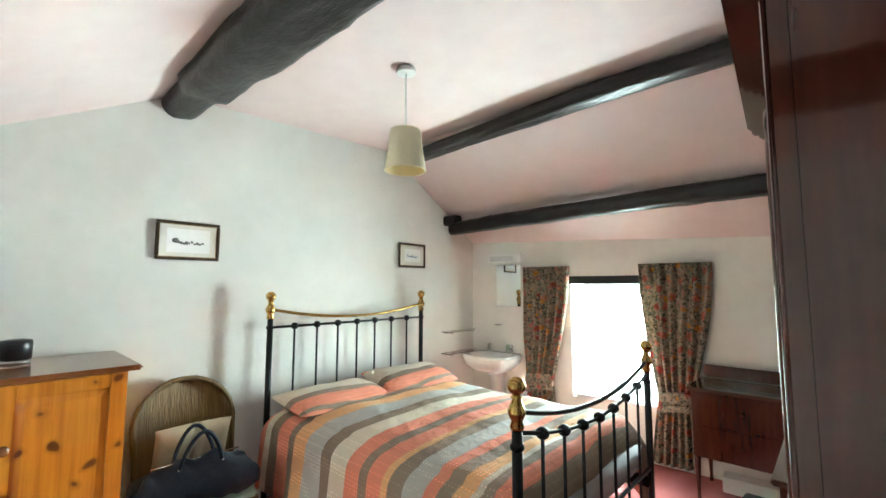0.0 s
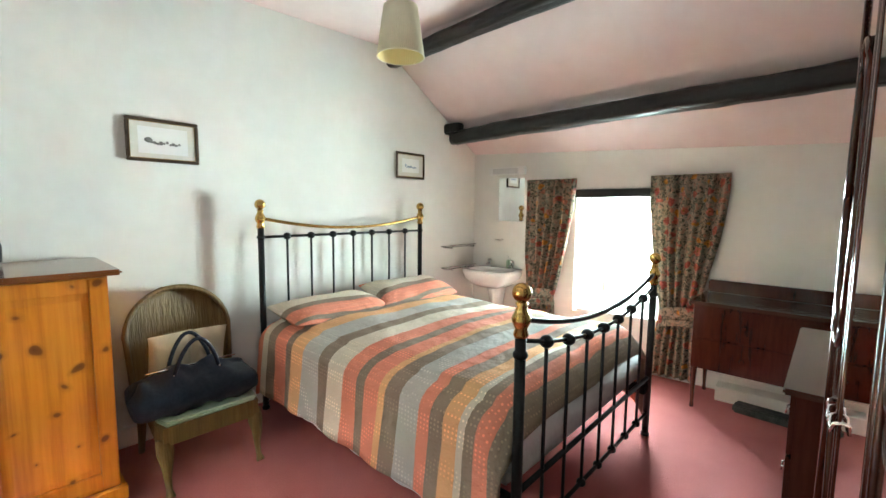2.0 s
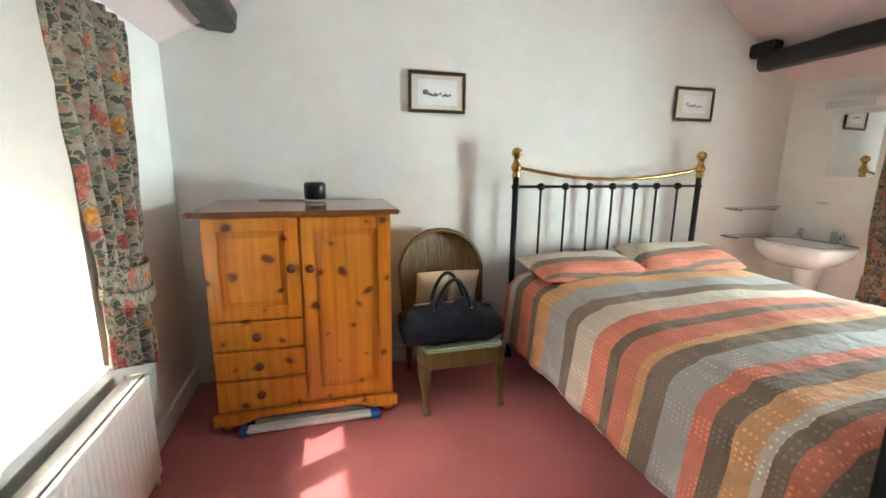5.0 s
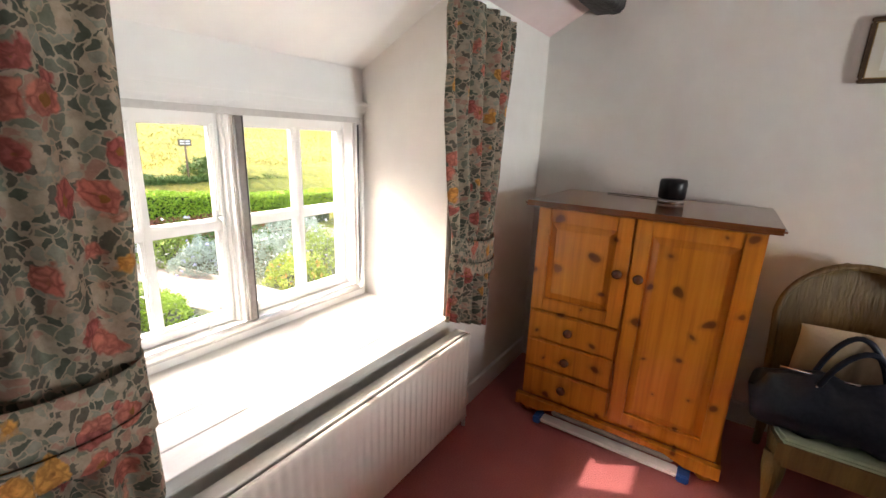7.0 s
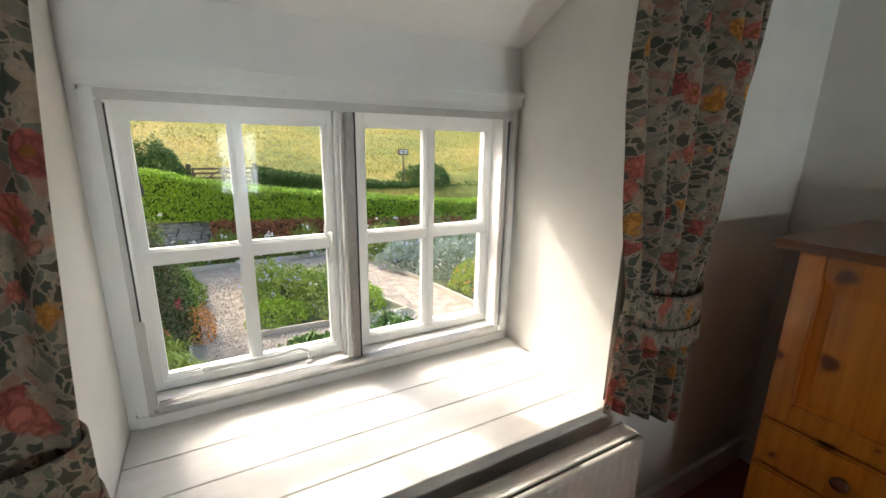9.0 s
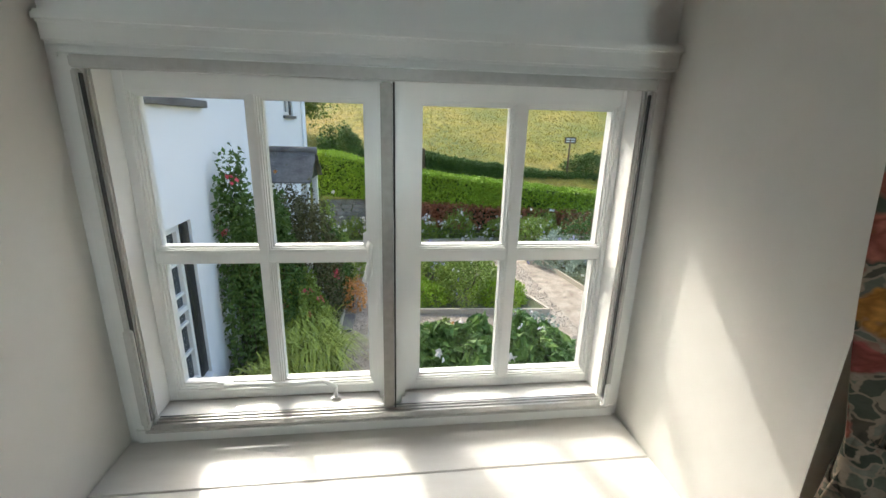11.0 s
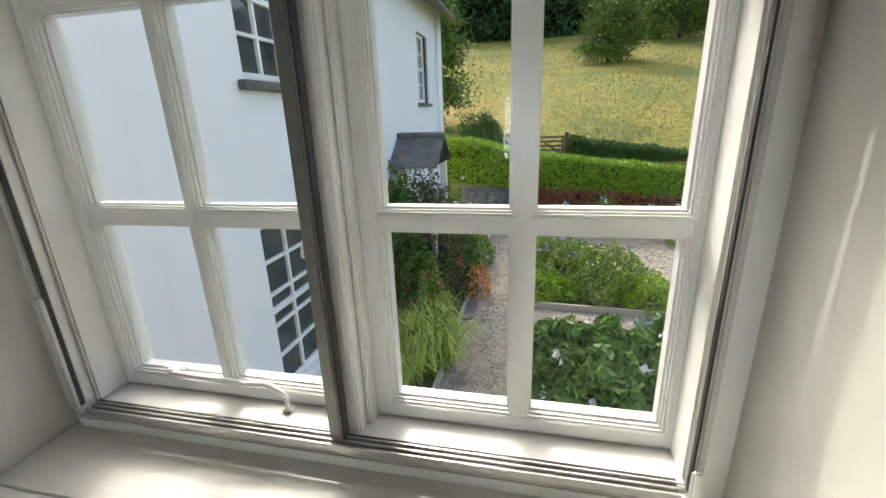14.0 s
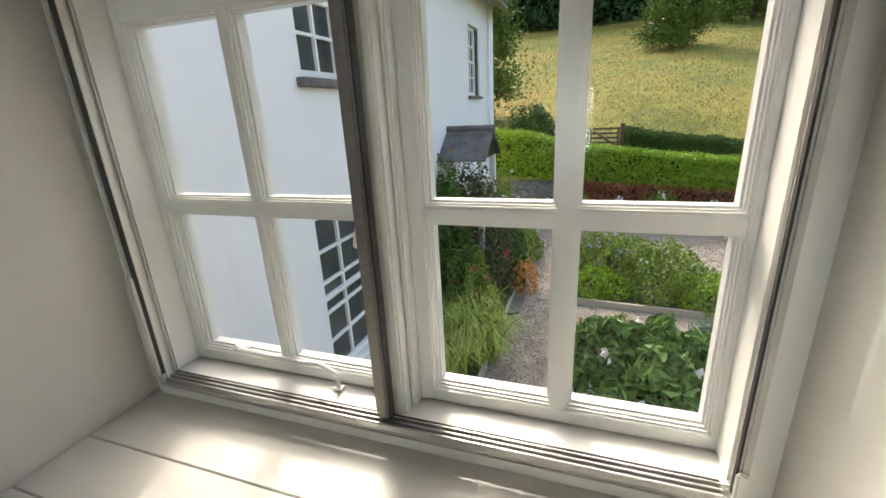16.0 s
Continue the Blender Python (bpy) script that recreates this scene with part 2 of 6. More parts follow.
STRIPES = [(0.0, "coral"), (0.074, "cream"), (0.113, "taupe"), (0.158, "coral"), (0.223, "taupe"), (0.257, "orange"), (0.322, "grey"), (0.408, "taupe"), (0.459, "cream"), (0.529, "coral"), (0.585, "taupe"), (0.614, "coral"), (0.669, "orange"), (0.695, "taupe"), (0.742, "grey"), (0.801, "coral"), (0.839, "taupe"), (0.878, "orange"), (0.915, "cream"), (0.932, "taupe"), (0.957, "coral"), (0.988, "taupe")]
PILLOW_STRIPES = [(0.0, "coral"), (0.06, "cream"), (0.52, "taupe"), (0.66, "coral"), (0.88, "taupe"), (0.94, "coral")]
TONES = {"cream": (0.70, 0.62, 0.50), "coral": (0.74, 0.26, 0.165), "taupe": (0.28, 0.215, 0.155), "orange": (0.76, 0.42, 0.20), "grey": (0.48, 0.465, 0.43)}


def stripe_material(name, axis, lo, hi, stripes):
    m, nt, b, oc = start(name, 0.9)
    sep = nt.nodes.new("ShaderNodeSeparateXYZ")
    nt.links.new(oc, sep.inputs[0])
    mr = node(nt, "ShaderNodeMapRange")
    mr.inputs["From Min"].default_value, mr.inputs["From Max"].default_value = lo, hi
    wob = nt.nodes.new("ShaderNodeMath")
    wob.operation = "MULTIPLY_ADD"
    wob.inputs[1].default_value = 0.05
    nt.links.new(noise_of(nt, oc, 2.5, 2.0), wob.inputs[0])
    nt.links.new(sep.outputs[axis], wob.inputs[2])
    nt.links.new(wob.outputs[0], mr.inputs["Value"])
    col = ramp(nt, mr.outputs[0], [(p, TONES[c]) for p, c in stripes], True)
    ck = node(nt, "ShaderNodeTexVoronoi", Scale=55.0, Randomness=0.15)
    nt.links.new(oc, ck.inputs["Vector"])
    dots = ramp(nt, ck.outputs["Distance"], [(0.18, (1.55, 1.5, 1.45)), (0.34, (0.9, 0.9, 0.9))])
    w = noise_of(nt, oc, 1.6, 2.0)
    strength = ramp(nt, w, [(0.4, (0.35, 0.35, 0.35)), (0.6, (0.85, 0.85, 0.85))])
    nt.links.new(mixc(nt, strength, col, mixc(nt, 1.0, col, dots, "MULTIPLY")), b.inputs["Base Color"])
    bump(nt, b, noise_of(nt, oc, 11.0, 6.0, 0.65), 0.55, 0.03)
    return m


def floral_material():
    """Printed cotton: orange and rose flowers among dark leaves with pale outlines."""
    m, nt, b, oc = start("floral_cotton", 0.9)
    flat = nt.nodes.new("ShaderNodeMapping")
    flat.inputs["Scale"].default_value = (1, 0.25, 0.8)
    nt.links.new(oc, flat.inputs["Vector"])
    warp = node(nt, "ShaderNodeTexNoise", Scale=26.0, Detail=3.0)
    nt.links.new(flat.outputs[0], warp.inputs["Vector"])
    vec = mixc(nt, 0.05, flat.outputs[0], warp.outputs["Color"], "ADD")
    big = node(nt, "ShaderNodeTexVoronoi", Scale=16.0)
    small = node(nt, "ShaderNodeTexVoronoi", Scale=58.0)
    edge = node(nt, "ShaderNodeTexVoronoi", Scale=58.0)
    edge.feature = "DISTANCE_TO_EDGE"
    for v in (big, small, edge):
        nt.links.new(vec, v.inputs["Vector"])
    sep = nt.nodes.new("ShaderNodeSeparateColor")
    nt.links.new(big.outputs["Color"], sep.inputs[0])
    sep2 = nt.nodes.new("ShaderNodeSeparateColor")
    nt.links.new(small.outputs["Color"], sep2.inputs[0])
    cream = (0.43, 0.35, 0.265)
    leaf = ramp(nt, sep2.outputs[0], [(0.0, (0.10, 0.115, 0.085)), (0.22, (0.20, 0.21, 0.16)), (0.42, cream), (0.56, (0.13, 0.12, 0.09)), (0.72, (0.42, 0.25, 0.19)), (0.84, (0.30, 0.30, 0.24))], True)
    ground = mixc(nt, ramp(nt, edge.outputs["Distance"], [(0.05, (1, 1, 1)), (0.10, (0, 0, 0))]), leaf, cream)
    bloom = ramp(nt, sep.outputs[1], [(0.0, (0.60, 0.20, 0.15)), (0.3, (0.70, 0.34, 0.08)), (0.55, (0.62, 0.30, 0.22)), (0.8, (0.46, 0.13, 0.11))], True)
    veins = ramp(nt, edge.outputs["Distance"], [(0.03, (0.55, 0.50, 0.45)), (0.25, (1.1, 1.08, 1.05))])
    petals = mixc(nt, 0.8, bloom, veins, "MULTIPLY")
    heart = ramp(nt, big.outputs["Distance"], [(0.09, (1, 1, 1)), (0.13, (0, 0, 0))])
    petals = mixc(nt, heart, petals, (0.30, 0.13, 0.03))
    there = ramp(nt, big.outputs["Distance"], [(0.34, (1, 1, 1)), (0.40, (0, 0, 0))])
    chosen = ramp(nt, sep.outputs[2], [(0.0, (1, 1, 1)), (0.75, (0, 0, 0))], True)
    print_ = mixc(nt, mixc(nt, 1.0, there, chosen, "MULTIPLY"), ground, petals)
    fade = ramp(nt, noise_of(nt, flat.outputs[0], 60.0, 4.0, 0.7), [(0.3, (0.62, 0.60, 0.56)), (0.62, (1.0, 0.99, 0.97))])
    cloth = mixc(nt, 0.8, print_, fade, "MULTIPLY")
    nt.links.new(cloth, b.inputs["Base Color"])
    thin = nt.nodes.new("ShaderNodeBsdfTranslucent")
    nt.links.new(cloth, thin.inputs["Color"])
    both = nt.nodes.new("ShaderNodeMixShader")
    both.inputs["Fac"].default_value = 0.3
    nt.links.new(b.outputs[0], both.inputs[1])
    nt.links.new(thin.outputs[0], both.inputs[2])
    nt.links.new(both.outputs[0], nt.nodes["Material Output"].inputs["Surface"])
    bump(nt, b, noise_of(nt, oc, 250.0, 2.0), 0.15, 0.002)
    return m


def shade_material(name, colour, inner):
    m, nt, b, oc = start(name, 0.8)
    f = noise_of(nt, oc, 40.0, 3.0)
    nt.links.new(ramp(nt, f, [(0.3, colour), (0.7, inner)]), b.inputs["Base Color"])
    tr = nt.nodes.new("ShaderNodeBsdfTranslucent")
    tr.inputs["Color"].default_value = rgb(colour)
    mx = nt.nodes.new("ShaderNodeMixShader")
    mx.inputs["Fac"].default_value = 0.28
    nt.links.new(b.outputs[0], mx.inputs[1])
    nt.links.new(tr.outputs[0], mx.inputs[2])
    nt.links.new(mx.outputs[0], nt.nodes["Material Output"].inputs["Surface"])
    return m


def glass_material(name, rough=0.0):
    m = bpy.data.materials.new(name)
    m.use_nodes = True
    nt = m.node_tree
    nt.nodes.clear()
    out = nt.nodes.new("ShaderNodeOutputMaterial")
    g = node(nt, "ShaderNodeBsdfGlass", IOR=1.22, Roughness=rough)
    g.inputs["Color"].default_value = (0.97, 0.985, 0.975, 1)
    nt.links.new(g.outputs[0], out.inputs["Surface"])
    return m


M["shade"] = shade_material("cream_pleated_shade_cloth", (0.92, 0.88, 0.70), (0.90, 0.85, 0.66))
M["shade_in"] = shade_material("yellow_shade_lining_cloth", (0.92, 0.82, 0.46), (0.90, 0.78, 0.42))
for key in ("navy", "iron"):
    M[key].node_tree.nodes["Principled BSDF"].inputs["Specular IOR Level"].default_value = 0.22
M["field"] = field_material()
M["pine"] = pine_material()
M["duvet"] = stripe_material("striped_cotton", 0, -3.0, -1.14, STRIPES)
M["floral"] = floral_material()
M["glass"] = glass_material("window_glass")
M["mirror"] = mottled("mirror_silver", (0.84, 0.86, 0.85), (0.86, 0.88, 0.87), 0.02, 1.0, relief=0)


# ---- mesh helpers ----
def box(bm, x0, x1, y0, y1, z0, z1, bevel=0.0):
    vs = [bm.verts.new((x, y, z)) for z in (z0, z1) for y in (y0, y1) for x in (x0, x1)]
    fs = [bm.faces.new([vs[i] for i in q]) for q in ((0, 2, 3, 1), (4, 5, 7, 6), (0, 1, 5, 4), (2, 6, 7, 3), (0, 4, 6, 2), (1, 3, 7, 5))]
    if bevel:
        bmesh.ops.bevel(bm, geom=list({e for f in fs for e in f.edges}), offset=bevel, segments=2, affect="EDGES")
    return bm


def prism(bm, poly, axis, a, b):
    """A solid: a polygon in the two other axes, drawn out along one axis from a to b."""
    def at(p, v):
        return (v, p[0], p[1]) if axis == 0 else (p[0], v, p[1]) if axis == 1 else (p[0], p[1], v)
    lo = [bm.verts.new(at(p, a)) for p in poly]
    hi = [bm.verts.new(at(p, b)) for p in poly]
    bm.faces.new(lo[::-1])
    bm.faces.new(hi)
    for i in range(len(poly)):
        j = (i + 1) % len(poly)
        bm.faces.new((lo[i], lo[j], hi[j], hi[i]))
    bmesh.ops.recalc_face_normals(bm, faces=bm.faces[:])
    return bm


def lathe(bm, profile, loc=(0, 0, 0), seg=16, turn=None):
    rings = []
    for r, z in profile:
        ring = []
        for i in range(seg):
            a = 2 * math.pi * i / seg
            p = Vector((r * math.cos(a), r * math.sin(a), z))
            if turn:
                p = turn @ p
            ring.append(bm.verts.new(p + Vector(loc)))
        rings.append(ring)
    for lo, hi in zip(rings, rings[1:]):
        for i in range(seg):
            j = (i + 1) % seg
            f = bm.faces.new((lo[i], lo[j], hi[j], hi[i]))
            f.smooth = True
    bm.faces.new(rings[0][::-1])
    bm.faces.new(rings[-1])
    return bm


def tube(bm, pts, r, seg=8, ref=None):
    pts = [Vector(p) for p in pts]
    rings = []
    for i, p in enumerate(pts):
        d = (pts[min(i + 1, len(pts) - 1)] - pts[max(i - 1, 0)]).normalized()
        side = d.cross(ref) if ref else d.cross(Vector((0, 0, 1))) if abs(d.z) < 0.9 else d.cross(Vector((1, 0, 0)))
        side.normalize()
        up = side.cross(d)
        rr = r[i] if isinstance(r, (list, tuple)) else r
        rings.append([bm.verts.new(p + rr * (math.cos(2 * math.pi * k / seg) * side + math.sin(2 * math.pi * k / seg) * up)) for k in range(seg)])
    for lo, hi in zip(rings, rings[1:]):
        for k in range(seg):
            j = (k + 1) % seg
            f = bm.faces.new((lo[k], lo[j], hi[j], hi[k]))
            f.smooth = True
    bm.faces.new(rings[0][::-1])
    bm.faces.new(rings[-1])
    bmesh.ops.recalc_face_normals(bm, faces=bm.faces[:])
    return bm


def ball(bm, c, r, squash=1.0, seg=14):
    prof = [(max(0.0005, r * math.sin(math.pi * k / 8)), -r * squash * math.cos(math.pi * k / 8)) for k in range(9)]
    return lathe(bm, prof, c, seg)


def mesh_of(name, bm, material, smooth=False):
    me = bpy.data.meshes.new(name)
    bm.to_mesh(me)
    bm.free()
    me.materials.append(material)
    if smooth:
        for p in me.polygons:
            p.use_smooth = True
    return me


def part(name, bm, material, parent=None, label="", smooth=False):
    ob = new(name, mesh_of(name, bm, material, smooth))
    if parent is not None:
        ob.parent = parent
    if label:
        ob["label"] = label
    return ob


def thing(name, label, category, group="", m=None):
    ob = new(name)
    ob.empty_display_size = 0.1
    if m is not None:
        ob.matrix_basis = m
    return tagged(ob, label, category, group)


def structure(name, bm, material, label, category, smooth=False):
    return tagged(part(name, bm, material, None, "", smooth), label, category, "", "structure")


def nb():
    return bmesh.new()


def grid_mesh(name, rows, material, thick=0.0, closed=False):
    """A smooth sheet through rows of points."""
    n = len(rows[0])
    verts = [p for row in rows for p in row]
    faces = []
    for i in range(len(rows) - 1):
        for j in range(n if closed else n - 1):
            k = (j + 1) % n
            faces.append((i * n + j, i * n + k, (i + 1) * n + k, (i + 1) * n + j))
    me = bpy.data.meshes.new(name)
    me.from_pydata(verts, [], faces)
    me.materials.append(material)
    for p in me.polygons:
        p.use_smooth = True
    ob = new(name, me)
    if thick:
        mod = ob.modifiers.new("thickness", "SOLIDIFY")
        mod.thickness = thick
    return ob


def leaves(name, points, size, material, parent=None, shape=0.55, up=0.0, seed=1):
    """Many small folded leaves round the given points, in one mesh."""
    rng = np.random.default_rng(seed)
    p = np.asarray(points, float)
    n = len(p)
    d = rng.normal(size=(n, 3))
    d[:, 2] += up
    d /= np.linalg.norm(d, axis=1)[:, None]
    e = np.cross(d, rng.normal(size=(n, 3)))
    e /= np.linalg.norm(e, axis=1)[:, None]
    s = size * rng.uniform(0.6, 1.3, n)[:, None]
    lift = np.cross(d, e) * s * 0.14
    verts = np.stack([p - d * s * 0.5, p + e * s * shape * 0.5 - d * s * 0.08 + lift, p + d * s * 0.5, p - e * s * shape * 0.5 - d * s * 0.08 + lift], 1).reshape(-1, 3)
    idx = np.arange(n)[:, None] * 4
    faces = np.concatenate([idx + np.array([[0, 1, 2]]), idx + np.array([[0, 2, 3]])], 1).reshape(-1, 3)
    me = bpy.data.meshes.new(name)
    me.from_pydata(verts.tolist(), [], faces.tolist())
    me.materials.append(material)
    ob = new(name, me)
    if parent is not None:
        ob.parent = parent
    return ob


# ---- the room ----
XW, XE, YS, THICK = -3.16, 0.24, -0.39, 0.5


def north(x):
    return 3.84 + 0.07 * (x - XW)


PROFILE = [(-0.85, 1.597), (0.95, 2.58), (2.65, 2.63), (4.25, 1.63)]

structure("floor", box(nb(), XW - 0.3, XE + 0.3, YS - 0.62, 4.6, -0.25, 0.0), M["carpet"], "worn dusty red fitted carpet across the bedroom floor", "floor")


def gable(name, x0, x1, label):
    bm = nb()
    prism(bm, [(-1.02, -0.25), (4.6, -0.25), (4.6, 1.45), (2.65, 2.72), (0.95, 2.68), (-1.02, 1.6)], 0, x0, x1)
    return structure(name, bm, M["wall"], label, "wall")


gable("wall_west", XW - 0.3, XW, "uneven white plastered gable wall behind the bed")
gable("wall_east", XE, XE + 0.3, "white plastered wall behind the wardrobe")

# ceiling: two slopes and a flat middle, one sheet with thickness
bm = nb()
low = PROFILE
high = [(y, z + 0.18) for y, z in PROFILE[::-1]]
prism(bm, low + high, 0, XW - 0.001, XE + 0.001)
structure("ceiling", bm, M["ceiling"], "pale pink plastered ceiling sloping down to both long walls", "ceiling")

# south wall with the deep window recess
RW, RE, RB = -2.23, -1.05, -0.855
bm = nb()
for x0, x1 in ((XW, RW), (RE, XE)):
    box(bm, x0, x1, -1.02, YS, -0.25, 1.86)
box(bm, RW, RE, -1.02, YS, -0.25, 0.525)
ws = structure("wall_south", bm, M["wall"], "thick white plastered wall with a deep window recess", "wall")
bm = nb()
prism(bm, [(-1.02, 1.432), (RB, 1.432), (RB, 1.70), (-1.02, 1.60)], 0, RW, RE)
box(bm, RW, -2.220, -1.02, RB, 0.525, 1.432)
box(bm, -1.067, RE, -1.02, RB, 0.525, 1.432)
structure("trim", bm, M["recess"], "white plaster panel above the window in the recess", "wall")

bm = nb()
prism(bm, [(RB, 1.580), (-0.392, 1.826), (-0.392, 1.86), (RB, 1.626)], 0, RW + 0.001, RE - 0.001)
structure("soffit", bm, M["recess"], "white sloping plaster soffit of the window recess", "ceiling")

# north wall, slightly skewed, with a window opening
NX0, NX1, NZ0, NZ1 = -2.06, -1.36, 0.42, 1.50
bm = nb()
for x0, x1, z0, z1 in ((XW, NX0, -0.25, 2.05), (NX1, XE, -0.25, 2.05), (NX0, NX1, -0.25, NZ0), (NX0, NX1, NZ1, 2.05)):
    poly = [(x0, north(x0)), (x1, north(x1)), (x1, north(x1) + THICK), (x0, north(x0) + THICK)]
    prism(bm, poly, 2, z0, z1)
structure("wall_north", bm, M["wall"], "cream white plastered wall with a small deep window", "wall")

# skirting
bm = nb()
box(bm, XW, XW + 0.018, -0.39, 3.82, 0.0, 0.11, 0.004)
box(bm, XW + 0.02, -2.33, YS, YS + 0.018, 0.0, 0.11, 0.004)
box(bm, -0.95, XE, YS, YS + 0.018, 0.0, 0.11, 0.004)
structure("baseboard", bm, M["gloss_white"], "white painted skirting board along the walls", "skirting")
bm = nb()
prism(bm, [(XW + 0.02, north(XW) - 0.02), (XE, north(XE) - 0.02), (XE, north(XE) - 0.002), (XW + 0.02, north(XW) - 0.002)], 2, 0.0, 0.12)
structure("baseboard_north", bm, M["gloss_white"], "white painted skirting board under the small window", "skirting")


def beam(name, label, path, hw, hh, seed, steps=60):
    """A rough hewn beam through a few centre points along x."""
    rows = []
    xs = np.linspace(path[0][0], path[-1][0], steps)
    ys = np.interp(xs, [p[0] for p in path], [p[1] for p in path])
    zs = np.interp(xs, [p[0] for p in path], [p[2] for p in path])
    ks = np.interp(xs, [p[0] for p in path], [p[3] for p in path])
    for x, y, z, k in zip(xs, ys, zs, ks):
        ring = []
        for a in range(20):
            t = 2 * math.pi * a / 20
            c, s = math.cos(t), math.sin(t)
            sq = 1 / max(abs(c), abs(s)) ** 0.72
            w = 1 + 0.16 * noise.noise((x * 2.2, a * 0.45 + seed * 7, seed)) + 0.06 * noise.noise((x * 9, a * 0.9, seed + 3))
            ring.append((x, y + hw * k * c * sq * w * 0.92, z + hh * k * s * sq * w * 0.92))
        rows.append(ring)
    ob = grid_mesh(name, rows, M["beam"], closed=True)
    bm = nb()
    bm.from_mesh(ob.data)
    bmesh.ops.holes_fill(bm, edges=[e for e in bm.edges if e.is_boundary], sides=40)
    bm.to_mesh(ob.data)
    bm.free()
    return tagged(ob, label, "beam", "ceiling beams")


beam("ceiling_beam", "heavy black tarred oak beam with a stepped scarf joint", [(XW - 0.1, 0.96, 2.52, 0.72), (-2.78, 0.96, 2.53, 0.80), (-2.72, 0.97, 2.55, 1.12), (-1.6, 0.98, 2.53, 1.2), (XE + 0.1, 0.98, 2.53, 1.2)], 0.14, 0.125, 1)
beam("ceiling_beam", "thin crooked black tarred ceiling beam", [(XW - 0.1, 2.72, 2.53, 0.9), (-2.2, 2.64, 2.538, 1), (-1.2, 2.60, 2.553, 1.05), (XE + 0.1, 2.62, 2.56, 1.1)], 0.075, 0.055, 2)
b3 = beam("ceiling_beam", "black tarred purlin with a blue-grey sheen", [(XW + 0.06, 3.44, 1.995, 0.92), (-2.4, 3.43, 2.015, 1), (-1.2, 3.42, 2.03, 1.02), (XE + 0.1, 3.42, 2.045, 1.05)], 0.085, 0.07, 3)
part("end_block", box(nb(), XW - 0.05, XW + 0.17, 3.36, 3.46, 2.03, 2.125, 0.012), M["beam"], b3, "square black packing block")
beam("ceiling_beam", "black tarred purlin over the deep window", [(XW - 0.1, -0.10, 1.99, 1), (-1.5, -0.10, 2.0, 1.05), (XE + 0.1, -0.10, 2.0, 1.05)], 0.085, 0.075, 4)


# ---- windows ----
WIN = pose(-1.6435, -0.845, 0.0)


def bar_mould(bm, x0, x1, y0, y1, z0, z1):
    return box(bm, x0, x1, y0, y1, z0, z1, min(0.0015, 0.3 * min(x1 - x0, z1 - z0)))


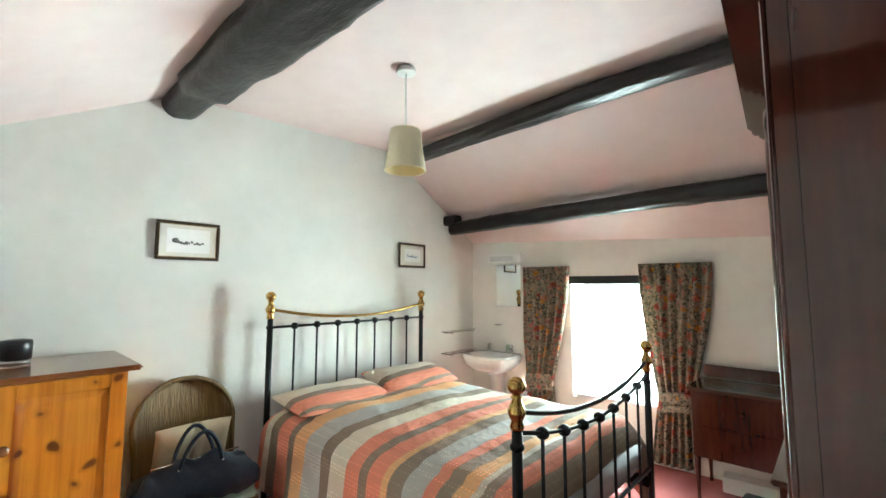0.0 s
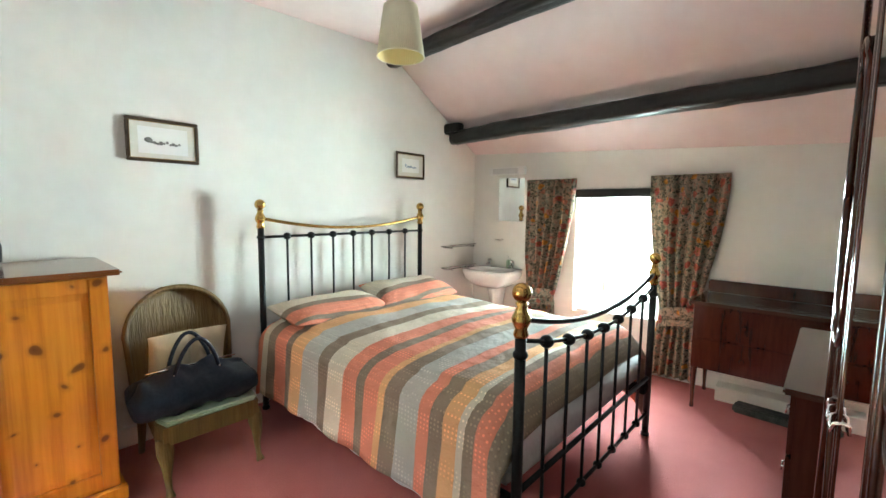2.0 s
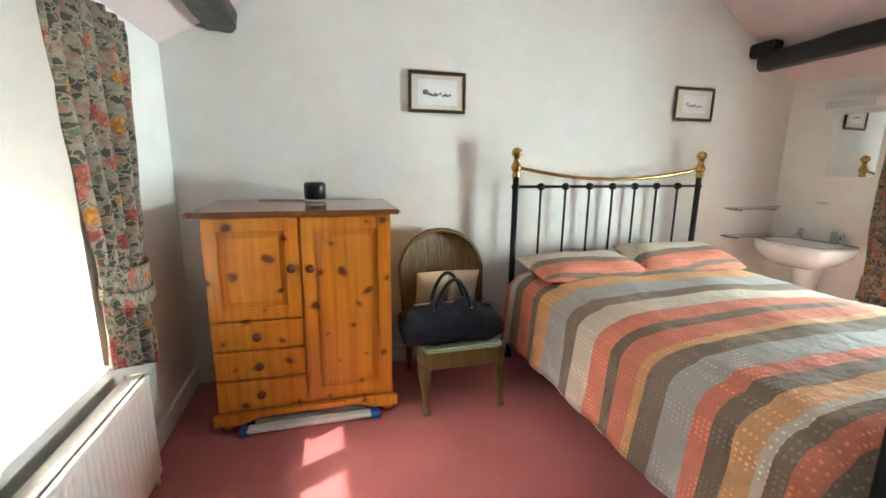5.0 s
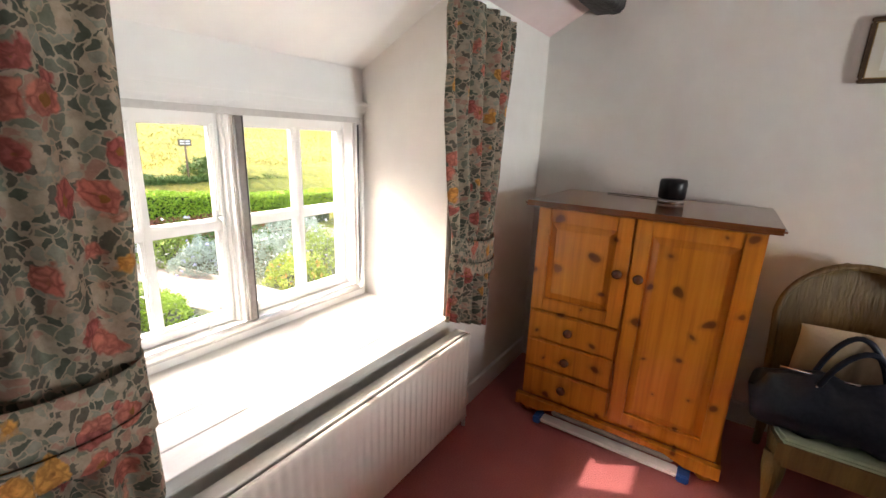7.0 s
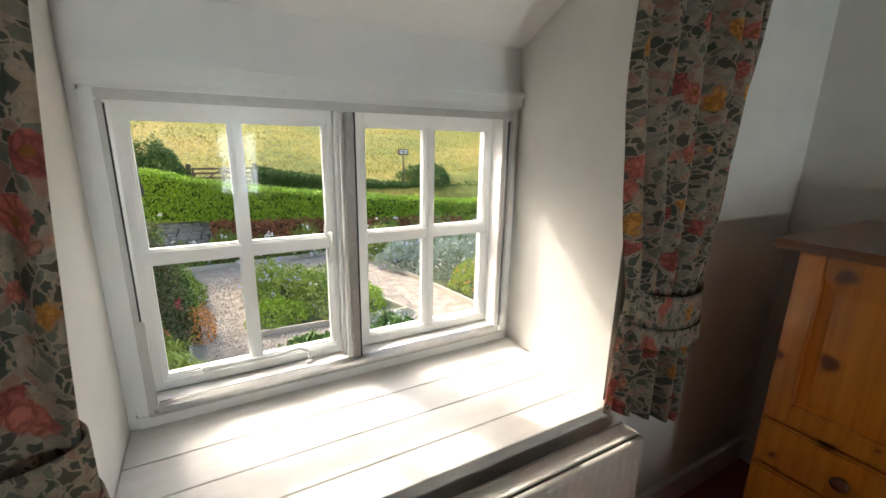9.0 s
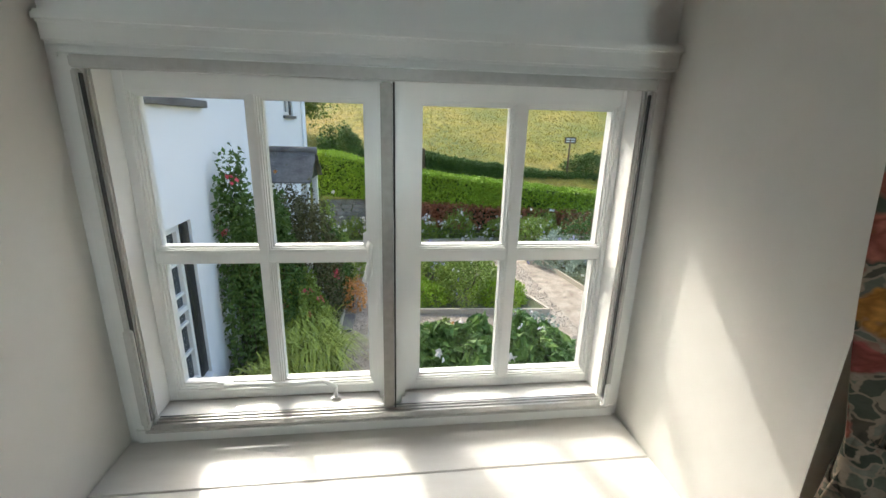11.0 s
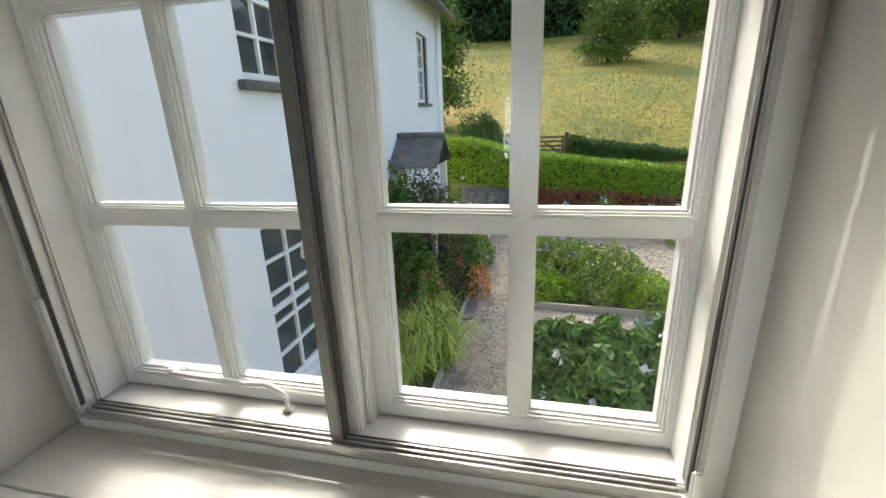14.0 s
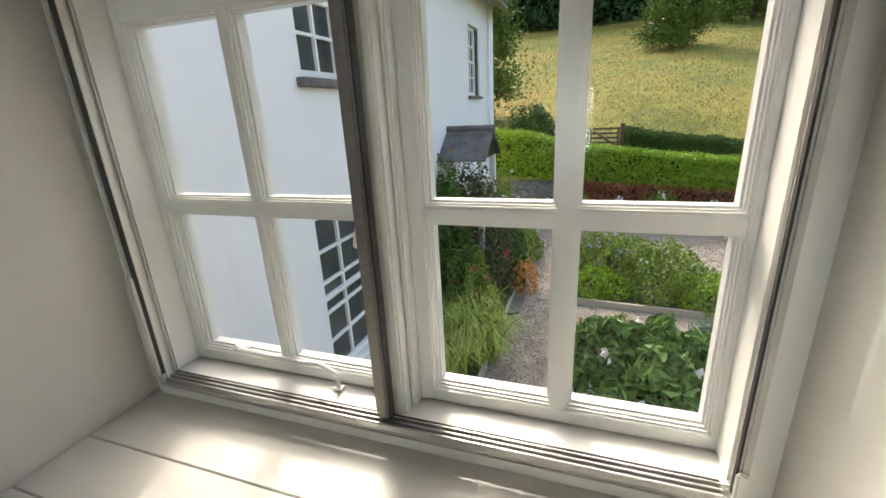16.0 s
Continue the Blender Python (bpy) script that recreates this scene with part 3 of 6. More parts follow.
def south_window():
    w = thing("window_1", "white painted casement window with eight panes and aluminium secondary glazing", "window", "", WIN)
    w["kind"] = "structure"
    L, R, B, T = -0.545, 0.545, 0.600, 1.380
    bm = nb()
    for x0, x1, z0, z1 in ((L - 0.03, R + 0.03, T, T + 0.05), (L - 0.03, R + 0.03, B - 0.04, B), (L - 0.03, L, B, T), (R, R + 0.03, B, T)):
        box(bm, x0, x1, -0.165, 0.0, z0, z1, 0.004)
    part("window_frame", bm, M["gloss_white"], w)
    bm = nb()
    box(bm, L - 0.04, R + 0.04, 0.001, 0.014, T + 0.016, T + 0.066, 0.005)
    box(bm, L - 0.04, R + 0.04, 0.015, 0.026, T + 0.046, T + 0.066, 0.005)
    part("head_moulding", bm, M["gloss_white"], w, "white moulded strip over the window")
    # secondary glazing
    g = part("secondary_glazing", nb(), M["aluminium"], w, "dull aluminium sliding glazing frame")
    for x0, x1, z0, z1 in ((L, R, T - 0.022, T), (L, R, B, B + 0.008), (L, L + 0.012, B + 0.009, T - 0.023), (R - 0.012, R, B + 0.009, T - 0.023)):
        part("track", box(nb(), x0, x1, 0.002, 0.018, z0, z1, 0.003), M["track"], g)
    for y in (-0.010, 0.001, 0.012):
        part("track_lip", box(nb(), L + 0.021, R - 0.021, y, y + 0.004, B + 0.009, B + 0.024, 0.001), M["aluminium"], g)
    part("meeting_stile", box(nb(), -0.008, 0.016, -0.016, 0.004, B + 0.025, T - 0.023, 0.003), M["alum_shaded"], g)
    part("gasket", box(nb(), -0.0125, -0.0085, -0.014, 0.002, B + 0.025, T - 0.023), M["alum_dark"], g, "black rubber gasket")
    part("gasket", box(nb(), L + 0.0215, R - 0.0215, -0.0145, -0.011, B + 0.013, B + 0.0235), M["alum_dark"], g, "black rubber gasket")
    part("gasket", box(nb(), L + 0.0125, L + 0.0155, 0.008, 0.0165, B + 0.03, T - 0.03), M["alum_dark"], g, "black rubber gasket")
    part("gasket", box(nb(), R - 0.0155, R - 0.0125, 0.008, 0.0165, B + 0.03, T - 0.03), M["alum_dark"], g, "black rubber gasket")
    part("pull", box(nb(), R - 0.022, R - 0.004, 0.019, 0.03, B + 0.03, B + 0.26, 0.003), M["track"], g)
    part("pull", box(nb(), L + 0.003, L + 0.017, 0.019, 0.027, B + 0.012, B + 0.075, 0.003), M["white_plastic"], g, "white plastic finger pull")
    bm = nb()
    for q0, q1, y0, y1 in ((0.0, 0.010, -0.155, -0.020), (0.0, 0.018, -0.155, -0.085)):
        box(bm, L + q0, L + q1, y0, y1, B + 0.012, T, 0.004)
        box(bm, R - q1, R - q0, y0, y1, B + 0.012, T, 0.004)
    part("inner_frame", bm, M["gloss_white"], w, "stepped white inner frame")
    # centre post
    bm = nb()
    for x0, x1, y0, y1 in ((-0.026, 0.020, -0.165, -0.030), (-0.036, -0.0265, -0.155, -0.055), (0.0205, 0.029, -0.155, -0.055), (-0.046, -0.0365, -0.155, -0.080), (0.0295, 0.038, -0.155, -0.080)):
        box(bm, x0, x1, y0, y1, B, T, 0.004)
    part("centre_post", bm, M["gloss_white"], w)
    part("inner_sill", box(nb(), L, R, -0.165, -0.016, B + 0.001, B + 0.012, 0.003), M["gloss_white"], w)
    for x0, x1, cols in ((L + 0.004, -0.036, ((-0.5145, -0.3145), (-0.2725, -0.0745))), (0.030, R - 0.004, ((0.0545, 0.2635), (0.2995, 0.5055)))):
        c = part("casement", nb(), M["gloss_white"], w)
        z0, z1, d0, d1, dg, mg = B + 0.014, T - 0.004, -0.130, -0.082, -0.106, 0.010
        rows_ = ((0.650, 0.960), (1.003, 1.320))
        (ca, cb), (cc, cd) = cols
        for name, a, b_, e, f in (("stile", x0, ca - mg, z0, z1), ("stile", cd + mg, x1, z0, z1), ("rail", ca - mg, cd + mg, z0, rows_[0][0] - mg), ("rail", ca - mg, cd + mg, rows_[1][1] + mg, z1)):
            part(name, bar_mould(nb(), a, b_, d0, d1, e, f), M["gloss_white"], c)
        part("glazing_bar", bar_mould(nb(), cb + mg, cc - mg, d0 + 0.004, d1 - 0.002, rows_[0][0] - mg, rows_[1][1] + mg), M["gloss_white"], c)
        part("glazing_bar", bar_mould(nb(), ca - mg, cd + mg, d0 + 0.006, d1 - 0.004, rows_[0][1] + mg, rows_[1][0] - mg), M["gloss_white"], c)
        for a, b_ in cols:
            for e, f in rows_:
                # stepped ovolo round the glass, widest at the pane
                bead = nb()
                for o, ya, yb in ((0.0, d0 + 0.005, dg + 0.004), (0.0035, dg + 0.0042, dg + 0.012), (0.0065, dg + 0.0122, d1 - 0.006)):
                    for q in ((a - mg, a - o, e - mg, f + mg), (b_ + o, b_ + mg, e - mg, f + mg), (a - o, b_ + o, e - mg, e - o), (a - o, b_ + o, f + o, f + mg)):
                        box(bead, q[0], q[1], ya, yb, q[2], q[3])
                part("bead", bead, M["gloss_white"], c)
                p = part("pane", box(nb(), a - 0.002, b_ + 0.002, dg - 0.004, dg, e - 0.002, f + 0.002), M["glass"], c)
                p.visible_shadow = False
    # stay and catch
    stay = nb()
    tube(stay, [(-0.395 + 0.0 + 0.02, -0.085, B + 0.045), (-0.30, -0.075, B + 0.05), (-0.20, -0.075, B + 0.047), (-0.155, -0.075, B + 0.052), (-0.135, -0.06, B + 0.062), (-0.115, -0.06, B + 0.05), (-0.108, -0.065, B + 0.038)], 0.0055)
    box(stay, -0.118, -0.096, -0.076, -0.058, B + 0.006, B + 0.011, 0.002)
    tube(stay, [(-0.107, -0.066, B + 0.008), (-0.107, -0.066, B + 0.04)], 0.0045)
    box(stay, -0.395, -0.362, -0.112, -0.085, B + 0.036, B + 0.05, 0.003)
    mirror = Matrix.Scale(-1, 4, (1, 0, 0))
    bmesh.ops.transform(stay, matrix=mirror, verts=stay.verts[:])
    bmesh.ops.reverse_faces(stay, faces=stay.faces[:])
    bmesh.ops.translate(stay, vec=(0.03, 0.004, 0.008), verts=stay.verts[:])
    part("casement_stay", stay, M["gloss_white"], w, "white painted casement stay bar")
    catch = nb()
    tube(catch, [(0.075, -0.105, 0.99), (0.075, -0.075, 0.985), (0.073, -0.07, 0.955), (0.078, -0.066, 0.925), (0.085, -0.07, 0.905)], [0.007, 0.008, 0.007, 0.009, 0.008])
    box(catch, 0.062, 0.09, -0.11, -0.10, 0.955, 1.015, 0.003)
    bmesh.ops.translate(catch, vec=(-0.028, 0.004, 0.02), verts=catch.verts[:])
    part("catch", catch, M["gloss_white"], w, "white painted window catch")
    return w


south_window()

# sill boards
sill = thing("window_1_sill", "worn white painted window board of wide planks", "window sill")
sill["kind"] = "structure"
edges = [-0.853, -0.70, -0.575, -0.46, -0.36]
for y0, y1 in zip(edges, edges[1:]):
    bm = box(nb(), RW + 0.002, RE - 0.002, y0 + 0.001, y1 - 0.001, 0.53, 0.565, 0.0015)
    part("plank", bm, M["sill_paint"], sill)


def north_window():
    w = thing("window_2", "white painted sash window under a black lintel", "window", "", pose(-1.71, north(-1.71) + 0.30, 0, 0, 0, 4.0))
    w["kind"] = "structure"
    bm = nb()
    for x0, x1, z0, z1 in ((-0.36, 0.36, 1.36, 1.436), (-0.36, 0.36, NZ0, 0.49), (-0.36, -0.27, 0.49, 1.36), (0.27, 0.36, 0.49, 1.36)):
        box(bm, x0, x1, 0.0, 0.09, z0, z1, 0.005)
    part("window_frame", bm, M["gloss_white"], w)
    for z0, z1, y in ((0.49, 0.945, 0.012), (0.915, 1.36, 0.05)):
        s = part("sash", nb(), M["gloss_white"], w)
        for x0, x1, e, f in ((-0.27, 0.27, z0, z0 + 0.045), (-0.27, 0.27, z1 - 0.035, z1), (-0.27, -0.23, z0 + 0.045, z1 - 0.035), (0.23, 0.27, z0 + 0.045, z1 - 0.035)):
            part("rail", box(nb(), x0, x1, y, y + 0.034, e, f, 0.004), M["gloss_white"], s)
        p = part("pane", box(nb(), -0.23, 0.23, y + 0.014, y + 0.018, z0 + 0.045, z1 - 0.035), M["glass"], s)
        p.visible_shadow = False
    part("window_sill", box(nb(), -0.335, 0.335, -0.31, 0.0, NZ0 + 0.001, NZ0 + 0.03, 0.006), M["gloss_white"], w)
    return w


north_window()
bm = nb()
prism(bm, [(NX0 - 0.08, north(NX0) - 0.012), (NX1 + 0.08, north(NX1) - 0.012), (NX1 + 0.08, north(NX1) + 0.2), (NX0 - 0.08, north(NX0) + 0.2)], 2, 1.437, 1.506)
structure("lintel", bm, M["beam"], "black tarred timber lintel over the small window", "lintel")


# ---- curtains ----
def curtain(label, top, tie, foot, y, folds, seed, skew=0.0, hem=0.0, group="curtains"):
    """top, tie, foot: (x0, x1, z); a gathered curtain that a band draws in."""
    c = thing("curtain", label, "curtain", group)
    rows = []
    zt, zk, zb = top[2], tie[2], foot[2]
    for i in range(49):
        z = zt + (zb - zt) * i / 48
        if z > zk:
            f = ((zt - z) / (zt - zk)) ** 1.6
            a0, a1 = top[0] + (tie[0] - top[0]) * f, top[1] + (tie[1] - top[1]) * f
        else:
            f = ((zk - z) / (zk - zb)) ** 0.6
            a0, a1 = tie[0] + (foot[0] - tie[0]) * f, tie[1] + (foot[1] - tie[1]) * f
        row = []
        pinch = math.exp(-((z - zk) / 0.10) ** 2)
        head = 0.55 if z > zt - 0.05 else 1.0
        for j in range(121):
            u = j / 120
            uu = u + 0.02 * noise.noise((u * 6, z * 1.2, seed))
            amp = 0.036 * (1 - 0.55 * pinch) * head * (0.75 + 0.5 * noise.noise((u * 4, z * 0.8, seed + 5)))
            x = a0 + (a1 - a0) * uu
            yy = y + amp * math.sin(2 * math.pi * folds * uu + 1.2 * noise.noise((z * 1.5, seed, u * 2))) + 0.01 * noise.noise((u * 14, z * 4, seed))
            droop = hem * u * max(0.0, (zk - z) / (zk - zb))
            row.append((x, yy + skew * (x - top[0]), z - droop))
        rows.append(row)
    ob = grid_mesh("drape", rows, M["floral"], 0.004)
    ob.parent = c
    # tie band with a frill
    for name, z0, z1, grow, fold in (("tieback", zk - 0.045, zk + 0.05, 0.016, 0), ("frill", zk - 0.10, zk - 0.045, 0.024, 14)):
        ring = []
        for i in range(5):
            z = z0 + (z1 - z0) * i / 4
            rr = []
            for j in range(64):
                t = 2 * math.pi * j / 64
                cx, hx = (tie[0] + tie[1]) / 2, abs(tie[1] - tie[0]) / 2 + grow * 0.5
                wob = 0.006 * math.sin(fold * t) * (1 - i / 4)
                rr.append((cx + (hx + wob) * math.cos(t), y + skew * (cx - top[0]) + (0.032 + grow + wob) * math.sin(t), z + 0.02 * math.cos(t) - 0.03 * math.sin(t)))
            ring.append(rr)
        part_ob = grid_mesh(name, ring, M["floral"], 0.003, True)
        part_ob.parent = c
    return c


curtain("floral cotton curtain tied back beside the deep window", (-2.09, -2.64, 1.80), (-2.225, -2.545, 0.865), (-2.165, -2.55, 0.575), -0.345, 5, 1, 0.0, 0.15)
curtain("floral cotton curtain tied back near the radiator end", (-1.15, -0.60, 1.80), (-1.10, -0.76, 0.865), (-1.11, -0.74, 0.575), -0.338, 5, 2, 0.0, 0.15)
curtain("floral cotton curtain beside the washbasin", (-2.52, -2.04, 1.60), (-2.50, -2.22, 0.52), (-2.50, -2.18, 0.05), north(-2.3) - 0.075, 6, 3, 0.07)
curtain("long floral cotton curtain beside the dressing table", (-1.45, -0.93, 1.60), (-1.33, -1.10, 0.52), (-1.40, -1.08, 0.03), north(-1.2) - 0.075, 6, 4, 0.07)


# ---- radiator ----
def radiator():
    r = thing("radiator", "cream enamelled panel radiator below the window board", "radiator")
    x0, x1 = -2.27, -1.0
    rows = []
    n = 260
    for y, z in ((-0.285, 0.082), (-0.273, 0.092), (-0.273, 0.12), (-0.273, 0.46), (-0.273, 0.488), (-0.285, 0.498)):
        row = []
        for i in range(n):
            u = i / (n - 1)
            x = x0 + (x1 - x0) * u
            flute = 0.0035 * (0.5 + 0.5 * math.cos(2 * math.pi * u * 38)) if 0.115 < z < 0.465 else 0.0
            row.append((x, y - flute, z))
        rows.append(row)
    grid_mesh("front_panel", rows, M["radiator"], 0.003).parent = r
    part("back_panel", box(nb(), x0, x1, -0.355, -0.345, 0.085, 0.495, 0.003), M["radiator"], r)
    part("end_cap", box(nb(), x0 - 0.004, x0, -0.355, -0.275, 0.085, 0.5, 0.002), M["radiator"], r)
    part("end_cap", box(nb(), x1, x1 + 0.004, -0.355, -0.275, 0.085, 0.5, 0.002), M["radiator"], r)
    part("top_grille", box(nb(), x0, x1, -0.34, -0.29, 0.499, 0.505, 0.002), M["radiator"], r)
    bm = nb()
    tube(bm, [(x0 + 0.03, -0.31, 0.12), (x0 - 0.03, -0.31, 0.12), (x0 - 0.045, -0.31, 0.10), (x0 - 0.045, -0.31, 0.0)], 0.009)
    lathe(bm, [(0.012, 0), (0.017, 0.01), (0.017, 0.05), (0.010, 0.06)], (x0 - 0.045, -0.31, 0.12))
    part("valve", bm, M["radiator"], r)
    for x in (x0 + 0.12, x1 - 0.12):
        part("bracket", box(nb(), x, x + 0.03, -0.388, -0.356, 0.1, 0.45), M["radiator"], r)
    return r


radiator()


# ---- pendant lamp ----
def pendant():
    lx, ly = -1.915, 1.71
    p = thing("pendant_lamp", "unlit ceiling pendant with a pleated cream cone shade", "lamp", "", pose(lx, ly, 0))
    ztop = 2.602
    part("ceiling_rose", lathe(nb(), [(0.05, ztop - 0.03), (0.055, ztop - 0.02), (0.05, ztop), (0.01, ztop + 0.004)], seg=20), M["white_plastic"], p)
    part("cord", tube(nb(), [(0, 0, ztop - 0.03), (0, 0, 2.22)], 0.0035), M["white_plastic"], p)
    part("lamp_holder", lathe(nb(), [(0.012, 2.22), (0.02, 2.2), (0.02, 2.14), (0.012, 2.13)]), M["white_plastic"], p)
    z0, z1, r0, r1 = 2.03, 2.25, 0.110, 0.078
    for name, mat, g in (("shade", M["shade"], 0.0), ("lining", M["shade_in"], -0.004)):
        rows = []
        for z, r in ((z0, r0 + g), ((z0 + z1) / 2, (r0 + r1) / 2 + g), (z1, r1 + g)):
            rows.append([((r + 0.0012 * math.cos(70 * 2 * math.pi * k / 420)) * math.cos(2 * math.pi * k / 420), (r + 0.0012 * math.cos(70 * 2 * math.pi * k / 420)) * math.sin(2 * math.pi * k / 420), z) for k in range(420)])
        grid_mesh(name, rows, mat, 0.0012, True).parent = p
    for name, z, r in (("rim", z0, r0), ("rim", z1, r1)):
        part(name, tube(nb(), [((r) * math.cos(a * math.pi / 16), r * math.sin(a * math.pi / 16), z) for a in range(33)], 0.003, 6), M["shade"], p)
    part("spokes", tube(tube(nb(), [(-r1, 0, z1 - 0.02), (r1, 0, z1 - 0.02)], 0.002), [(0, -r1, z1 - 0.02), (0, r1, z1 - 0.02)], 0.002), M["white_plastic"], p)


pendant()


# ---- bed ----
BY0, BY1, HX, FX = 1.522, 2.922, -3.03, -1.107


def bed_end(bed, name, x, knob, cross, base, low, sag):
    e = part(name, nb(), M["iron"], bed, "black iron bed end with brass knobs")
    for y in (BY0, BY1):
        part("post", tube(nb(), [(x, y, 0.03), (x, y, knob - 0.13)], 0.019, 14), M["iron"], e)
        part("foot", lathe(nb(), [(0.012, 0.0), (0.024, 0.006), (0.024, 0.02), (0.014, 0.035), (0.022, 0.05)], (x, y, 0)), M["iron"], e)
        bm = nb()
        lathe(bm, [(0.022, knob - 0.15), (0.026, knob - 0.14), (0.020, knob - 0.12), (0.030, knob - 0.10), (0.033, knob - 0.085), (0.024, knob - 0.065), (0.016, knob - 0.045), (0.022, knob - 0.035), (0.012, knob - 0.028)], (x, y, 0), 18)
        ball(bm, (x, y, knob), 0.033, 1.0, 18)
        part("knob", bm, M["brass"], e, "polished brass ball knob")
        part("collar", ball(nb(), (x, y, cross), 0.026, 0.8), M["iron"], e)
    arc = [(x, BY0 + (BY1 - BY0) * k / 24, knob - 0.085 - sag * (1 - (2 * k / 24 - 1) ** 2)) for k in range(25)]
    part("top_rail", tube(nb(), arc, 0.011, 10), M["brass"] if name == "headboard" else M["iron"], e, "brass curved rail" if name == "headboard" else "")
    sp = [BY0 + (BY1 - BY0) * (k + 1) / 8 for k in range(7)]
    if name == "headboard":
        part("cross_rail", tube(nb(), [(x, BY0, cross), (x, BY1, cross)], 0.009, 10), M["iron"], e)
        tops = [cross] * 7
    else:
        tops = [knob - 0.085 - sag * (1 - (2 * (y - BY0) / (BY1 - BY0) - 1) ** 2) - 0.075 for y in sp]
        pts = [(x, BY0, knob - 0.16)] + [(x, y, z) for y, z in zip(sp, tops)] + [(x, BY1, knob - 0.16)]
        part("cross_rail", tube(nb(), pts, 0.008, 10), M["iron"], e)
    for y, zt in zip(sp, tops):
        bm = tube(nb(), [(x, y, low), (x, y, zt)], 0.0075, 8)
        ball(bm, (x, y, zt), 0.027, 0.9)
        ball(bm, (x, y, low), 0.021, 0.9)
        part("spindle", bm, M["iron"], e)
    part("lower_rail", tube(nb(), [(x, BY0, base), (x, BY1, base)], 0.011, 10), M["iron"], e)
    part("bottom_rail", tube(nb(), [(x, BY0, low), (x, BY1, low)], 0.009, 10), M["iron"], e)


def bed():
    b = thing("bed", "double bed with black iron ends and brass knobs, made up", "bed")
    bed_end(b, "headboard", HX, 1.341, 1.135, 0.36, 0.16, 0.075)
    bed_end(b, "footboard", FX, 1.058, 0.85, 0.36, 0.14, 0.10)
    for y in (BY0 + 0.03, BY1 - 0.03):
        part("side_rail", box(nb(), HX, FX, y - 0.012, y + 0.012, 0.26, 0.32, 0.004), M["iron"], b)
    part("mattress", box(nb(), HX + 0.04, FX - 0.03, BY0 + 0.005, BY1 - 0.005, 0.322, 0.575, 0.05), M["sheet"], b, "pale mattress under a grey white sheet", True)
    # valance sheet hanging below the cover
    rows = []
    for z in (0.50, 0.36, 0.24, 0.15):
        row = []
        for k in range(160):
            x = HX + 0.06 + (FX - HX - 0.12) * k / 159
            row.append((x, BY0 - 0.035 - 0.012 * math.sin(k * 0.45) * (0.5 - z), z + 0.012 * noise.noise((x * 3, z, 2.0)) ))
        rows.append(row)
    grid_mesh("valance", rows, M["sheet"], 0.004).parent = b
    return b


bed()


def cover():
    """The striped cover: puffed on top, hanging over both sides and the foot."""
    rows = []
    x0, x1 = HX + 0.07, FX - 0.035
    nu, nv = 110, 120
    half = (BY1 - BY0) / 2 + 0.03
    cy = (BY0 + BY1) / 2
    for i in range(nu):
        u = i / (nu - 1)
        x = x0 + (x1 - x0) * u
        row = []
        for j in range(nv):
            s = (j / (nv - 1) * 2 - 1) * 1.12
            d = abs(s)
            drop_len = 0.385 + 0.03 * noise.noise((x * 2.0, s, 4.0))
            edge = half - 0.03
            if d * half < edge - 0.07:
                y = s * half
                z = 0.645 + 0.02 * noise.noise((x * 3, y * 3, 1.0)) + 0.022 * noise.noise((x * 1.3, y * 1.5, 7.0)) - 0.05 * (d ** 5)
            else:
                t = min(1.0, (d * half - (edge - 0.07)) / (1.12 * half - edge + 0.07))
                a = min(1.0, t / 0.42) * math.pi / 2
                y = math.copysign(edge - 0.07 + 0.115 * math.sin(a), s)
                z = 0.605 - 0.09 * (1 - math.cos(a)) + 0.012 * noise.noise((x * 3, y * 3, 1.0))
                if t > 0.42:
                    k = (t - 0.42) / 0.58
                    z -= k * drop_len * 0.82
                    y += math.copysign(0.012 * k * math.sin(x * 17 + 2 * noise.noise((x, 0, 3))) + 0.03 * k, s)
            # crease lines
            z += 0.006 * abs(noise.noise((x * 6 + y * 4, y * 7, 9.0)))
            fall = max(0.0, (u - 0.93) / 0.07)
            z -= 0.12 * fall ** 2
            if u < 0.06:
                z -= 0.05 * (1 - u / 0.06) ** 2
            row.append((x + 0.0 * s, cy + y, z))
        rows.append(row)
    ob = grid_mesh("duvet", rows, M["duvet"], 0.02)
    return tagged(ob, "striped coral, orange, taupe and grey duvet cover lying on the bed", "duvet")


cover()


def pillow(cx, cy, cz, lx, ly, h, tilt, turn, seed):
    rows = []
    n = 40
    m = pose(cx, cy, cz, 0, tilt, turn)
    for i in range(n + 1):
        u = -1 + 2 * i / n
        row = []
        for j in range(48):
            t = 2 * math.pi * j / 48
            w = (1 - abs(u) ** 5) ** 0.5 if abs(u) < 1 else 0.0
            c, s = math.cos(t), math.sin(t)
            yy = u * ly
            xx = lx * math.copysign(abs(c) ** 0.7, c) * (0.86 + 0.14 * w)
            zz = h * math.copysign(abs(s) ** 1.15, s) * w ** 1.2 * (1 - 0.75 * abs(c) ** 3) + 0.008 * noise.noise((xx * 9, yy * 7, seed))
            row.append(tuple(m @ Vector((xx, yy, zz))))
        rows.append(row)
    ob = grid_mesh("pillow", rows, stripe_material("striped_pillow_cotton", 0, cx - 0.19, cx + 0.24, PILLOW_STRIPES), closed=True)
    return tagged(ob, "plump striped coral and cream pillow on the bed", "pillow", "pillows")


pillow(-2.76, 1.86, 0.68, 0.20, 0.36, 0.055, 9, 3, 1)
pillow(-2.77, 2.56, 0.70, 0.21, 0.35, 0.06, 12, -6, 2)


